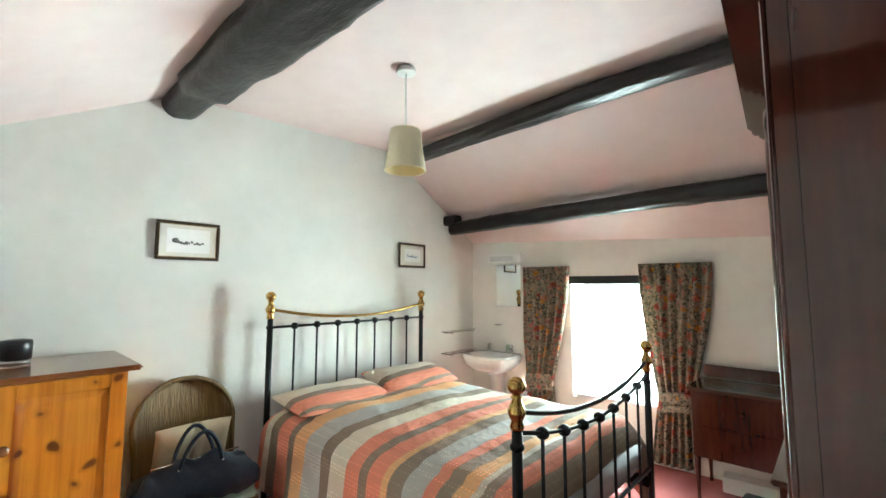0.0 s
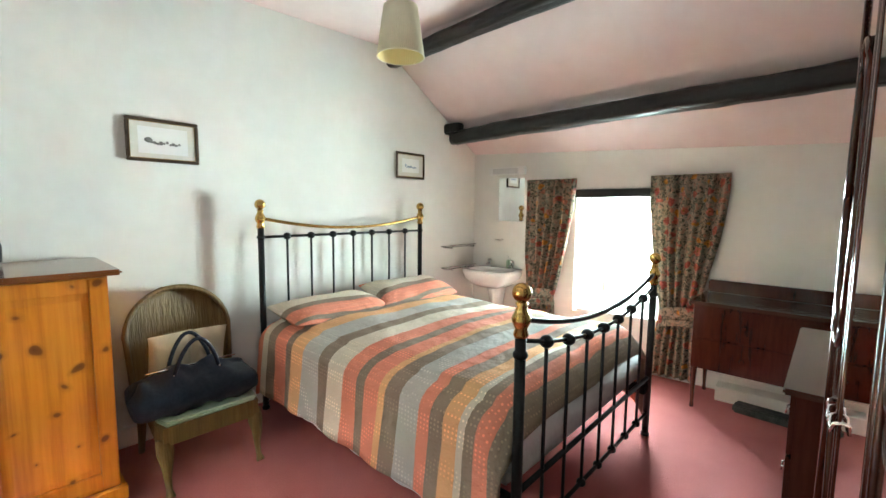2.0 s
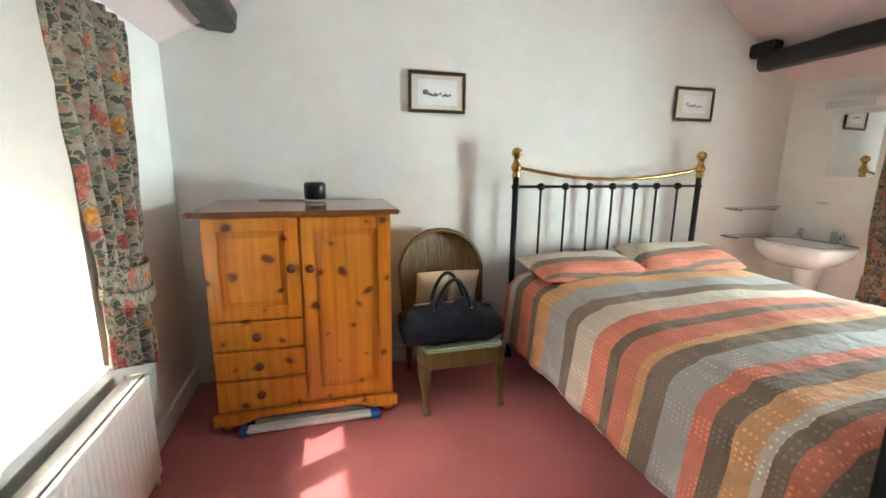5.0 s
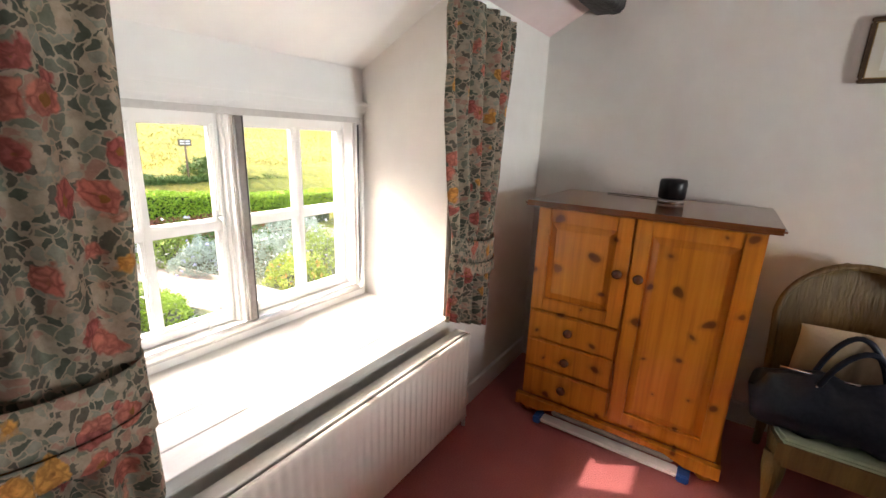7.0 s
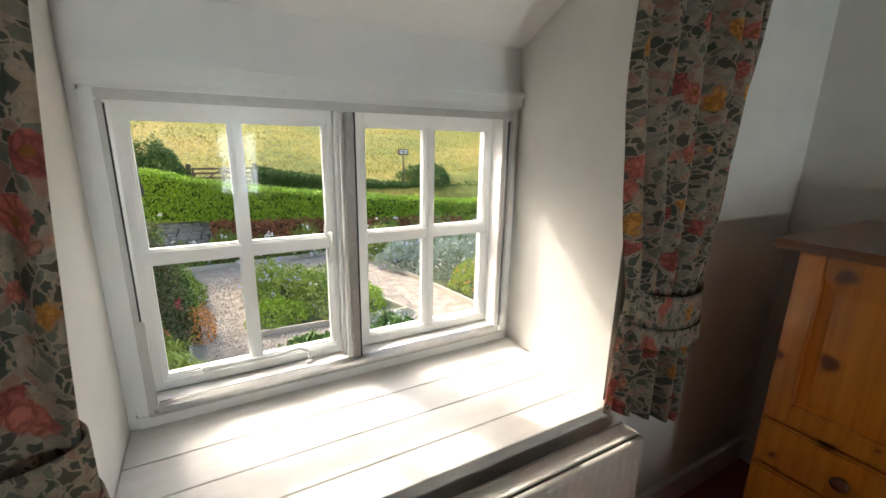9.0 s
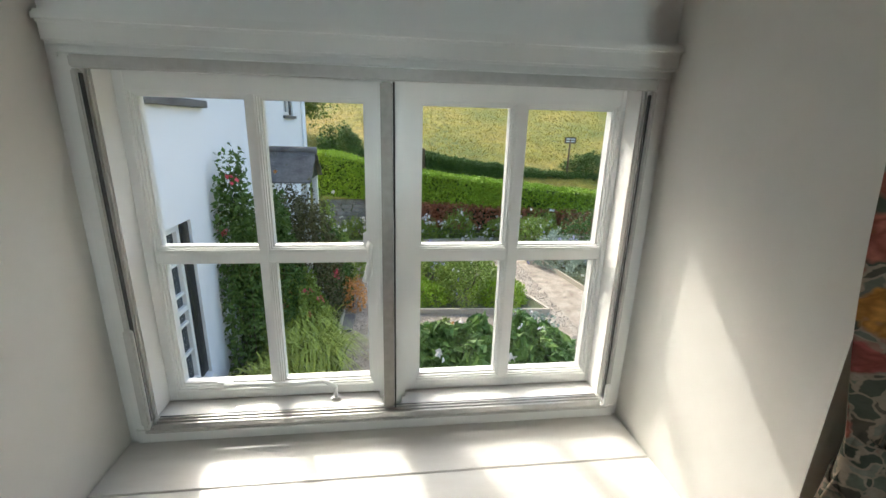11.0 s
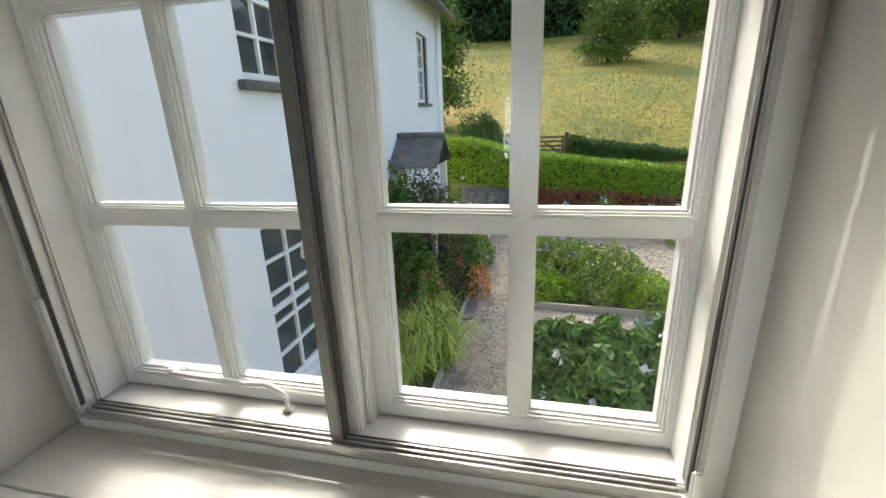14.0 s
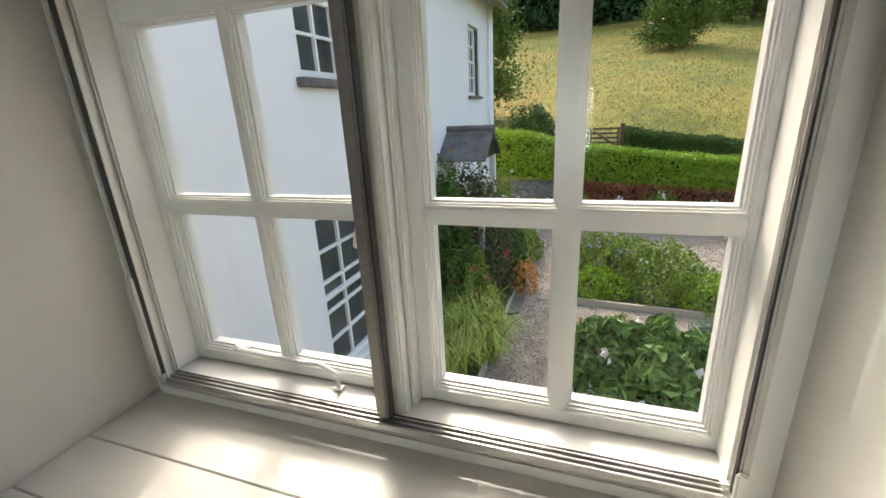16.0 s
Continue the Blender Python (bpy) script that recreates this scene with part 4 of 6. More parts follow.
# ---- pine cabinet ----
def knob(bm, x, y, z, r=0.019):
    return lathe(bm, [(r * 0.5, 0), (r * 0.45, 0.008), (r, 0.016), (r * 1.05, 0.024), (r * 0.7, 0.031), (r * 0.1, 0.033)], (x, y, z), 14, Matrix.Rotation(radians(90), 3, "Y"))


def panel_door(parent, x, y0, y1, z0, z1):
    d = part("door", nb(), M["pine"], parent)
    w = 0.058
    for a, b_, e, f in ((y0, y0 + w, z0, z1), (y1 - w, y1, z0, z1)):
        part("stile", box(nb(), x - 0.02, x, a, b_, e, f, 0.003), M["pine"], d)
    for e, f in ((z0, z0 + w), (z1 - w, z1)):
        part("rail", box(nb(), x - 0.02, x - 0.0005, y0 + w, y1 - w, e, f, 0.003), M["pine"], d)
    bm = nb()
    a, b_, e, f = y0 + w, y1 - w, z0 + w, z1 - w
    q = 0.03
    out = [(x - 0.014, a, e), (x - 0.014, b_, e), (x - 0.014, b_, f), (x - 0.014, a, f)]
    inn = [(x - 0.006, a + q, e + q), (x - 0.006, b_ - q, e + q), (x - 0.006, b_ - q, f - q), (x - 0.006, a + q, f - q)]
    o = [bm.verts.new(p) for p in out]
    n = [bm.verts.new(p) for p in inn]
    bm.faces.new(n)
    for k in range(4):
        bm.faces.new((o[k], o[(k + 1) % 4], n[(k + 1) % 4], n[k]))
    back = [bm.verts.new((x - 0.019, p[1], p[2])) for p in out]
    bm.faces.new(back[::-1])
    for k in range(4):
        bm.faces.new((back[k], back[(k + 1) % 4], o[(k + 1) % 4], o[k]))
    part("panel", bm, M["pine"], d)
    return d


def cabinet():
    c = thing("cabinet", "honey coloured knotty pine cabinet with doors and drawers", "cabinet")
    x0, x1, y0, y1 = -3.12, -2.605, -0.145, 0.68
    xf = -2.583
    part("body", box(nb(), x0, x1, y0, y1, 0.10, 1.035, 0.004), M["pine"], c)
    bm = nb()
    box(bm, x0 - 0.015, -2.53, y0 - 0.04, y1 + 0.04, 1.04, 1.064, 0.009)
    part("top", bm, M["pine"], c, "dark stained pine top with a rounded edge").data.materials[0] = pine_top
    part("plinth", prism(nb(), [(y0 - 0.02, 0.045), (y0 + 0.10, 0.045), (y0 + 0.18, 0.075), (y1 - 0.18, 0.075), (y1 - 0.10, 0.045), (y1 + 0.02, 0.045), (y1 + 0.02, 0.10), (y0 - 0.02, 0.10)], 0, x1 + 0.002, -2.575), M["pine"], c)
    part("side_plinth", box(nb(), x0, x1, y1 + 0.001, y1 + 0.018, 0.045, 0.10, 0.004), M["pine"], c)
    for x in (x0 + 0.05, -2.63):
        for y in (y0 + 0.03, y1 - 0.03):
            part("bun_foot", lathe(nb(), [(0.02, 0), (0.034, 0.012), (0.036, 0.028), (0.026, 0.046)], (x, y, 0)), M["pine"], c)
    d1 = panel_door(c, xf, y0 + 0.008, 0.258, 0.562, 1.03)
    part("handle", knob(nb(), xf, 0.222, 0.80), M["knobwood"], d1, "turned dark wooden knob")
    d2 = panel_door(c, xf, 0.268, y1 - 0.008, 0.13, 1.03)
    part("handle", knob(nb(), xf, 0.303, 0.795), M["knobwood"], d2, "turned dark wooden knob")
    for z0, z1 in ((0.418, 0.552), (0.272, 0.408), (0.13, 0.262)):
        dr = part("drawer_front", box(nb(), xf - 0.02, xf, y0 + 0.008, 0.258, z0, z1, 0.006), M["pine"], c)
        part("handle", knob(nb(), xf, 0.055, (z0 + z1) / 2), M["knobwood"], dr, "turned dark wooden knob")


pine_top = mottled("stained_pine_top", (0.16, 0.05, 0.014), (0.27, 0.095, 0.028), 0.22, big=1.5, fine=12, relief=0.05, stretch=(4, 0.8, 1), coat=0.5)
M["knobwood"] = mottled("turned_knob_wood", (0.11, 0.035, 0.012), (0.2, 0.07, 0.022), 0.25, relief=0.05, coat=0.4)
cabinet()

sp = thing("smart_speaker", "small black cloth loudspeaker on a silver base on the cabinet", "speaker", "", pose(-2.97, 0.33, 1.064))
part("body", lathe(nb(), [(0.048, 0.016), (0.055, 0.02), (0.057, 0.085), (0.053, 0.102), (0.03, 0.106)], seg=28), M["black_plastic"], sp)
part("base", lathe(nb(), [(0.05, 0.0), (0.055, 0.004), (0.052, 0.0155)], seg=28), M["aluminium"], sp, "silver base ring")
part("cable", tube(nb(), [(-0.045, -0.01, 0.006), (-0.08, -0.08, 0.004), (-0.10, -0.2, 0.004), (-0.11, -0.3, 0.004)], 0.0025, 6), M["black_plastic"], sp)

st = thing("folded_airer", "white metal rack with blue end caps lying under the cabinet", "rack")
part("frame", box(nb(), -2.60, -2.54, -0.02, 0.56, 0.012, 0.03, 0.005), M["white_plastic"], st)
part("frame", box(nb(), -2.70, -2.64, 0.0, 0.54, 0.0, 0.02, 0.005), M["white_plastic"], st)
part("end_cap", box(nb(), -2.606, -2.534, 0.56, 0.605, 0.0, 0.036, 0.006), M["blue"], st, "blue plastic end cap")
part("end_cap", box(nb(), -2.606, -2.534, -0.055, -0.02, 0.0, 0.036, 0.006), M["blue"], st, "blue plastic end cap")


# ---- woven bedroom chair ----
def chair():
    c = thing("bedroom_chair", "gold woven fibre bedroom chair with a green seat", "chair")
    y0, y1 = 0.82, 1.27
    cy = (y0 + y1) / 2
    seat = nb()
    prism(seat, [(-3.0, y0 + 0.03), (-2.6, y0 - 0.005), (-2.53, y0 + 0.01), (-2.53, y1 - 0.01), (-2.6, y1 + 0.005), (-3.0, y1 - 0.03)], 2, 0.235, 0.322)
    part("seat_frame", seat, M["loom"], c)
    pad = nb()
    prism(pad, [(-2.98, y0 + 0.035), (-2.6, y0 + 0.0), (-2.525, y0 + 0.02), (-2.525, y1 - 0.02), (-2.6, y1), (-2.98, y1 - 0.035)], 2, 0.323, 0.347)
    bmesh.ops.bevel(pad, geom=pad.edges[:], offset=0.01, segments=2, affect="EDGES")
    part("seat", pad, M["green_cloth"], c, "pale green padded seat")
    for y in (y0 + 0.02, y1 - 0.02):
        bm = tube(nb(), [(-2.568, y, 0.26), (-2.552, y, 0.20), (-2.535, y, 0.15), (-2.535, y, 0.08), (-2.52, y, 0.03), (-2.505, y, 0.008), (-2.50, y, 0.0)], [0.036, 0.036, 0.026, 0.016, 0.013, 0.020, 0.020], 10)
        part("leg", bm, M["loom"], c)
        part("leg", tube(nb(), [(-2.97, y, 0.25), (-3.0, y, 0.13), (-3.03, y, 0.0)], [0.025, 0.019, 0.015], 10), M["loom"], c)
    # rounded back
    rows = []
    for i in range(25):
        v = i / 24
        z = 0.32 + 0.545 * v
        half = 0.225 + 0.03 * math.sin(v * 2.2)
        if v > 0.55:
            half = 0.253 * math.sqrt(max(0.0, 1 - ((v - 0.55) / 0.46) ** 2)) + 0.004
        rows.append([(-2.965 - 0.10 * v - 0.03 * (1 - (2 * j / 30 - 1) ** 2), cy + half * (2 * j / 30 - 1), z) for j in range(31)])
    ob = grid_mesh("backrest", rows, M["loom"], 0.022)
    ob.parent = c
    rim = []
    for k in range(33):
        a = math.pi * k / 32
        rim.append((-2.96 - 0.10 * (0.4 + 0.6 * math.sin(a)), cy - 0.25 * math.cos(a), 0.64 + 0.235 * math.sin(a)))
    part("rim", tube(nb(), [(-2.955, cy - 0.235, 0.32)] + rim + [(-2.955, cy + 0.235, 0.32)], 0.014, 8, Vector((1, 0, 0))), M["loom"], c)


chair()


def cushion():
    rows = []
    m = pose(-2.905, 1.05, 0.525, 0, -74, 0)
    for i in range(31):
        u = -1 + 2 * i / 30
        row = []
        for j in range(32):
            t = 2 * math.pi * j / 32
            c, s = math.cos(t), math.sin(t)
            w = max(0.0, 1 - u ** 4) ** 0.5
            row.append(tuple(m @ Vector((0.150 * math.copysign(abs(c) ** 0.6, c) * (1 - 0.05 * abs(u)), 0.19 * u * (1 - 0.04 * abs(s)), 0.05 * math.copysign(abs(s), s) * w * (1 - 0.8 * abs(c) ** 3) + 0.006 * noise.noise((u * 3, t, 1.0)) - 0.034 * math.exp(-(u / 0.09) ** 2) * s))))
        rows.append(row)
    tagged(grid_mesh("cushion", rows, M["cream_cloth"], closed=True), "cream linen cushion leaning on the woven chair", "cushion")


cushion()


def bag():
    b = thing("holdall_bag", "navy leatherette holdall with two carry handles on the chair", "bag", "", pose(-2.675, 1.005, 0.347, 0, 0, 0))
    rows = []
    for i in range(29):
        u = -1 + 2 * i / 28
        row = []
        w = max(0.0, 1 - abs(u) ** 12) ** 0.5
        for j in range(36):
            t = 2 * math.pi * j / 36
            c, s = math.cos(t), math.sin(t)
            x = 0.150 * math.copysign(abs(c) ** 0.7, c) * (0.72 + 0.28 * w) * (1.0 - 0.80 * max(0, s) ** 1.15)
            z = 0.10 + 0.105 * math.copysign(abs(s) ** 0.75, s) * (0.45 + 0.55 * w) + 0.02 * noise.noise((u * 4, t * 1.5, 3.0)) - 0.035 * max(0, s) * abs(u) ** 2 - 0.012 * max(0, s) * math.cos(u * 9)
            if i in (0, 28):
                x, z = x * 0.03, 0.10 + (z - 0.10) * 0.03
            row.append((x + 0.012 * noise.noise((u * 5, t, 8.0)), 0.28 * u * (1 - 0.12 * max(0, s)), max(0.001, z)))
        rows.append(row)
    body = grid_mesh("body", rows, M["navy"], closed=True)
    body.parent = b
    for x, lean in ((0.055, 0.03), (-0.045, -0.01)):
        arc = [(x + lean * math.sin(math.pi * k / 16), -0.10 * math.cos(math.pi * k / 16) * (1 - 0.25 * math.sin(math.pi * k / 16)), 0.16 + 0.185 * math.sin(math.pi * k / 16)) for k in range(17)]
        part("handle", tube(nb(), arc, 0.010, 8, Vector((1, 0, 0))), M["navy"], b, "rounded dark carry handle")
        for y in (-0.10, 0.10):
            part("handle_tab", box(nb(), x + 0.0, x + 0.012, y - 0.014, y + 0.014, 0.10, 0.185, 0.004), M["navy"], b)
            part("ring", ball(nb(), (x + 0.008, y, 0.178), 0.008), M["chrome"], b, "chrome ring")
    part("zip", tube(nb(), [(0.0, -0.2, 0.196), (0.0, 0.2, 0.196)], 0.004, 6), M["chrome"], b)


bag()


# ---- pictures ----
def picture(y0, y1, z0, z1, mount, motif, kind, label):
    p = thing("framed_picture", label, "picture", "pictures on the gable wall")
    x = XW + 0.004
    w = 0.017
    for a, b_, e, f in ((y0, y1, z0, z0 + w), (y0, y1, z1 - w, z1), (y0, y0 + w, z0 + w, z1 - w), (y1 - w, y1, z0 + w, z1 - w)):
        part("frame_bar", box(nb(), x, x + 0.018, a, b_, e, f, 0.004), M["frame_wood"], p)
    part("slip", box(nb(), x + 0.002, x + 0.009, y0 + w, y1 - w, z0 + w, z1 - w), M["gilt"], p)
    part("mount", box(nb(), x + 0.004, x + 0.0105, y0 + w + 0.004, y1 - w - 0.004, z0 + w + 0.004, z1 - w - 0.004), M["paper"], p)
    iy, iz = (y1 - y0) * mount, (z1 - z0) * mount
    part("print", box(nb(), x + 0.006, x + 0.0112, y0 + iy, y1 - iy, z0 + iz * 1.2, z1 - iz * 1.2), M["white_plastic"], p)
    rng = random.Random(kind)
    bm = nb()
    for k in range(11):
        f = k / 10
        yy = y0 + iy + (y1 - y0 - 2 * iy) * (0.20 + 0.62 * f)
        r = 0.020 if kind == 1 and k == 0 else rng.uniform(0.006, 0.011)
        ball(bm, (x + 0.0115, yy, (z0 + z1) / 2 - 0.012 + (0.012 if k == 0 else rng.uniform(-0.006, 0.006))), r, rng.uniform(0.65, 1.2), 10)
    bmesh.ops.scale(bm, vec=(0.06, 1, 1), verts=bm.verts[:], space=Matrix.Translation((-(x + 0.0115), 0, 0)))
    part("motif", bm, motif, p)


picture(0.872, 1.222, 1.567, 1.80, 0.16, M["ink"], 1, "dark framed small ink drawing with a cream mount")
picture(2.75, 3.085, 1.585, 1.81, 0.2, M["blueink"], 2, "black framed small blue landscape print")


# ---- washbasin corner ----
def basin():
    b = thing("washbasin", "white ceramic pedestal washbasin with chrome taps", "washbasin", "", pose(-2.79, north(-2.79) - 0.004, 0.03, 0, 0, 4))
    bm = nb()
    rows = [(0.255, 0.0, 0.715), (0.255, 0.0, 0.69), (0.235, 0.012, 0.63), (0.17, 0.06, 0.57), (0.10, 0.11, 0.545)]
    rings = []
    for hw, inset, z in rows + []:
        ring = []
        for k in range(40):
            a = 2 * math.pi * k / 40
            c, s = math.cos(a), math.sin(a)
            x = hw * math.copysign(abs(c) ** 0.36, c)
            y = -0.205 + (0.20 - inset) * math.copysign(abs(s) ** 0.36, s)
            ring.append(bm.verts.new((x, y, z)))
        rings.append(ring)
    inner = []
    for hw, hy, z in ((0.215, 0.14, 0.716), (0.20, 0.13, 0.69), (0.14, 0.09, 0.62), (0.03, 0.02, 0.60)):
        inner.append([bm.verts.new((hw * math.copysign(abs(math.cos(2 * math.pi * k / 40)) ** 0.7, math.cos(2 * math.pi * k / 40)), -0.235 + hy * math.copysign(abs(math.sin(2 * math.pi * k / 40)) ** 0.7, math.sin(2 * math.pi * k / 40)), z)) for k in range(40)])
    seq = rings[::-1] + inner
    for lo, hi in zip(seq, seq[1:]):
        for k in range(40):
            bm.faces.new((lo[k], lo[(k + 1) % 40], hi[(k + 1) % 40], hi[k])).smooth = True
    bm.faces.new(seq[0][::-1])
    bm.faces.new(seq[-1])
    part("bowl", bm, M["ceramic"], b)
    part("pedestal", lathe(nb(), [(0.10, -0.03), (0.10, 0.03), (0.075, 0.07), (0.07, 0.4), (0.095, 0.544)], (0, -0.12, 0), 24), M["ceramic"], b)
    for x in (-0.13, 0.13):
        t = nb()
        lathe(t, [(0.02, 0.716), (0.016, 0.73), (0.012, 0.765), (0.022, 0.77), (0.022, 0.79), (0.012, 0.80)], (x, -0.05, 0))
        tube(t, [(x, -0.05, 0.752), (x, -0.09, 0.755), (x, -0.115, 0.738)], 0.008)
        part("tap", t, M["chrome"], b, "chrome pillar tap")


basin()
sb = thing("soap_bottle", "small clear green soap bottle on the basin", "bottle", "", pose(-2.70, north(-2.70) - 0.05, 0.746))
part("bottle", lathe(nb(), [(0.022, 0), (0.024, 0.005), (0.024, 0.07), (0.012, 0.085)]), M["green_cloth"], sb)
part("pump", tube(lathe(nb(), [(0.010, 0.086), (0.010, 0.10), (0.004, 0.102), (0.004, 0.12)]), [(0, 0, 0.12), (0, -0.03, 0.12)], 0.004), M["white_plastic"], sb)
bm = nb()
prism(bm, [(-2.856, north(-2.856) - 0.008), (-2.575, north(-2.575) - 0.008), (-2.575, north(-2.575) - 0.003), (-2.856, north(-2.856) - 0.003)], 2, 1.21, 1.63)
mi = tagged(part("wall_mirror", bm, M["mirror"]), "frameless rectangular mirror above the washbasin", "mirror")
sl = thing("strip_light", "white shaver strip light over the mirror, off", "lamp", "", pose(-2.755, north(-2.755) - 0.002, 1.66, 0, 0, 4))
part("housing", box(nb(), -0.20, 0.20, -0.06, 0, 0.0, 0.075, 0.008), M["white_plastic"], sl)
part("diffuser", box(nb(), -0.14, 0.14, -0.072, -0.061, 0.008, 0.06, 0.006), M["sheet"], sl)
part("pull_cord", tube(nb(), [(0.17, -0.04, 0.0), (0.17, -0.04, -0.05)], 0.002, 6), M["white_plastic"], sl)
for z in (0.745, 0.955):
    sh = thing("glass_shelf", "narrow glass shelf with chrome brackets beside the basin", "shelf", "glass shelves", pose(XW, 3.52, z))
    part("glass", box(nb(), 0.004, 0.115, -0.19, 0.22, 0, 0.006, 0.001), M["glass"], sh)
    for y in (-0.15, 0.18):
        part("bracket", tube(nb(), [(0.002, y, -0.01), (0.06, y, -0.01), (0.115, y, -0.006), (0.12, y, 0.02)], 0.006, 8), M["chrome"], sh)
    part("guard_rail", tube(nb(), [(0.118, -0.19, 0.02), (0.118, 0.22, 0.02)], 0.004, 8), M["chrome"], sh)
ho = thing("soap_dish", "chrome soap dish on the wall over the basin", "soap dish", "", pose(-2.80, north(-2.80) - 0.001, 1.02))
part("arm", tube(nb(), [(0, 0, 0), (0, -0.05, 0)], 0.006), M["chrome"], ho)
part("dish", lathe(nb(), [(0.02, 0), (0.04, 0.006), (0.042, 0.012), (0.03, 0.008)], (0, -0.07, -0.006)), M["chrome"], ho)


# ---- dressing table, chest and wardrobe ----
def swing(bm, x, y, z, axis):
    """A small drop handle on a face that looks along axis ('x' or 'y', towards minus)."""
    if axis == "y":
        tube(bm, [(x - 0.022, y, z), (x - 0.022, y - 0.012, z - 0.004), (x - 0.012, y - 0.014, z - 0.022), (x + 0.012, y - 0.014, z - 0.022), (x + 0.022, y - 0.012, z - 0.004), (x + 0.022, y, z)], 0.0035, 6)
    else:
        tube(bm, [(x, y - 0.022, z), (x - 0.012, y - 0.022, z - 0.004), (x - 0.014, y - 0.012, z - 0.022), (x - 0.014, y + 0.012, z - 0.022), (x - 0.012, y + 0.022, z - 0.004), (x, y + 0.022, z)], 0.0035, 6)
    return bm


def dressing_table():
    d = thing("dressing_table", "dark polished mahogany dressing table with a raised back", "dressing table", "", pose(0, 0, 0))
    x0, x1, y0, y1 = -1.02, 0.10, 3.51, 3.955
    part("top", box(nb(), x0 - 0.02, x1 + 0.02, y0 - 0.02, y1, 0.715, 0.738, 0.006), M["mahogany_top"], d)
    part("upstand", box(nb(), x0, x1, y1 - 0.022, y1, 0.739, 0.83, 0.008), M["mahogany"], d)
    part("case", box(nb(), x0, x1, y0 + 0.02, y1, 0.28, 0.714, 0.004), M["mahogany"], d)
    xm = x0 + 0.55
    for z0, z1 in ((0.50, 0.705), (0.29, 0.49)):
        for a, b_ in ((x0 + 0.03, xm - 0.01), (xm + 0.01, x1 - 0.03)):
            dr = part("drawer_front", box(nb(), a, b_, y0, y0 + 0.018, z0, z1, 0.005), M["mahogany"], d)
            part("knob", lathe(nb(), [(0.008, 0), (0.007, 0.01), (0.017, 0.018), (0.012, 0.026)], ((a + b_) / 2, y0, (z0 + z1) / 2), 12, Matrix.Rotation(radians(90), 3, "X")), M["mahogany"], dr)
    for x in (x0 + 0.02, x1 - 0.02):
        for y in (y0 + 0.035, y1 - 0.03):
            part("leg", tube(nb(), [(x, y, 0.285), (x, y, 0.26), (x, y, 0.04), (x, y, 0.0)], [0.02, 0.019, 0.010, 0.014], 8), M["mahogany"], d)


dressing_table()
fb = thing("flat_box", "white cardboard box lying on the carpet under the dressing table", "box", "", pose(-0.55, 3.86, 0, 0, 0, 4))
part("carton", box(nb(), -0.36, 0.35, -0.07, 0.07, 0, 0.10, 0.004), M["white_plastic"], fb)
tb = thing("plaid_case", "dark plaid fabric case lying on the carpet", "case", "", pose(-0.52, 3.68, 0, 0, 0, -3))
part("body", box(nb(), -0.26, 0.26, -0.06, 0.06, 0, 0.05, 0.012), M["tartan"], tb)


def chest():
    c = thing("chest_of_drawers", "dark mahogany chest of drawers with a polished top", "chest")
    x0, x1, y0, y1, h = -0.44, 0.02, 2.12, 3.10, 0.75
    part("top", box(nb(), x0 - 0.02, x1, y0 - 0.02, y1 + 0.02, h - 0.022, h, 0.006), M["mahogany_top"], c)
    part("body", box(nb(), x0 + 0.015, x1, y0, y1, 0.06, h - 0.023, 0.004), M["mahogany"], c)
    part("plinth", box(nb(), x0 + 0.01, x1, y0 - 0.004, y1 + 0.004, 0, 0.059, 0.004), M["mahogany"], c)
    for k in range(3):
        z0 = 0.075 + k * 0.218
        dr = part("drawer_front", box(nb(), x0, x0 + 0.014, y0 + 0.02, y1 - 0.02, z0, z0 + 0.208, 0.004), M["mahogany"], c)
        for y in (y0 + 0.17, y1 - 0.17):
            part("handle", swing(nb(), x0, y, z0 + 0.115, "x"), M["chrome"], dr, "bright metal drop handle")


chest()


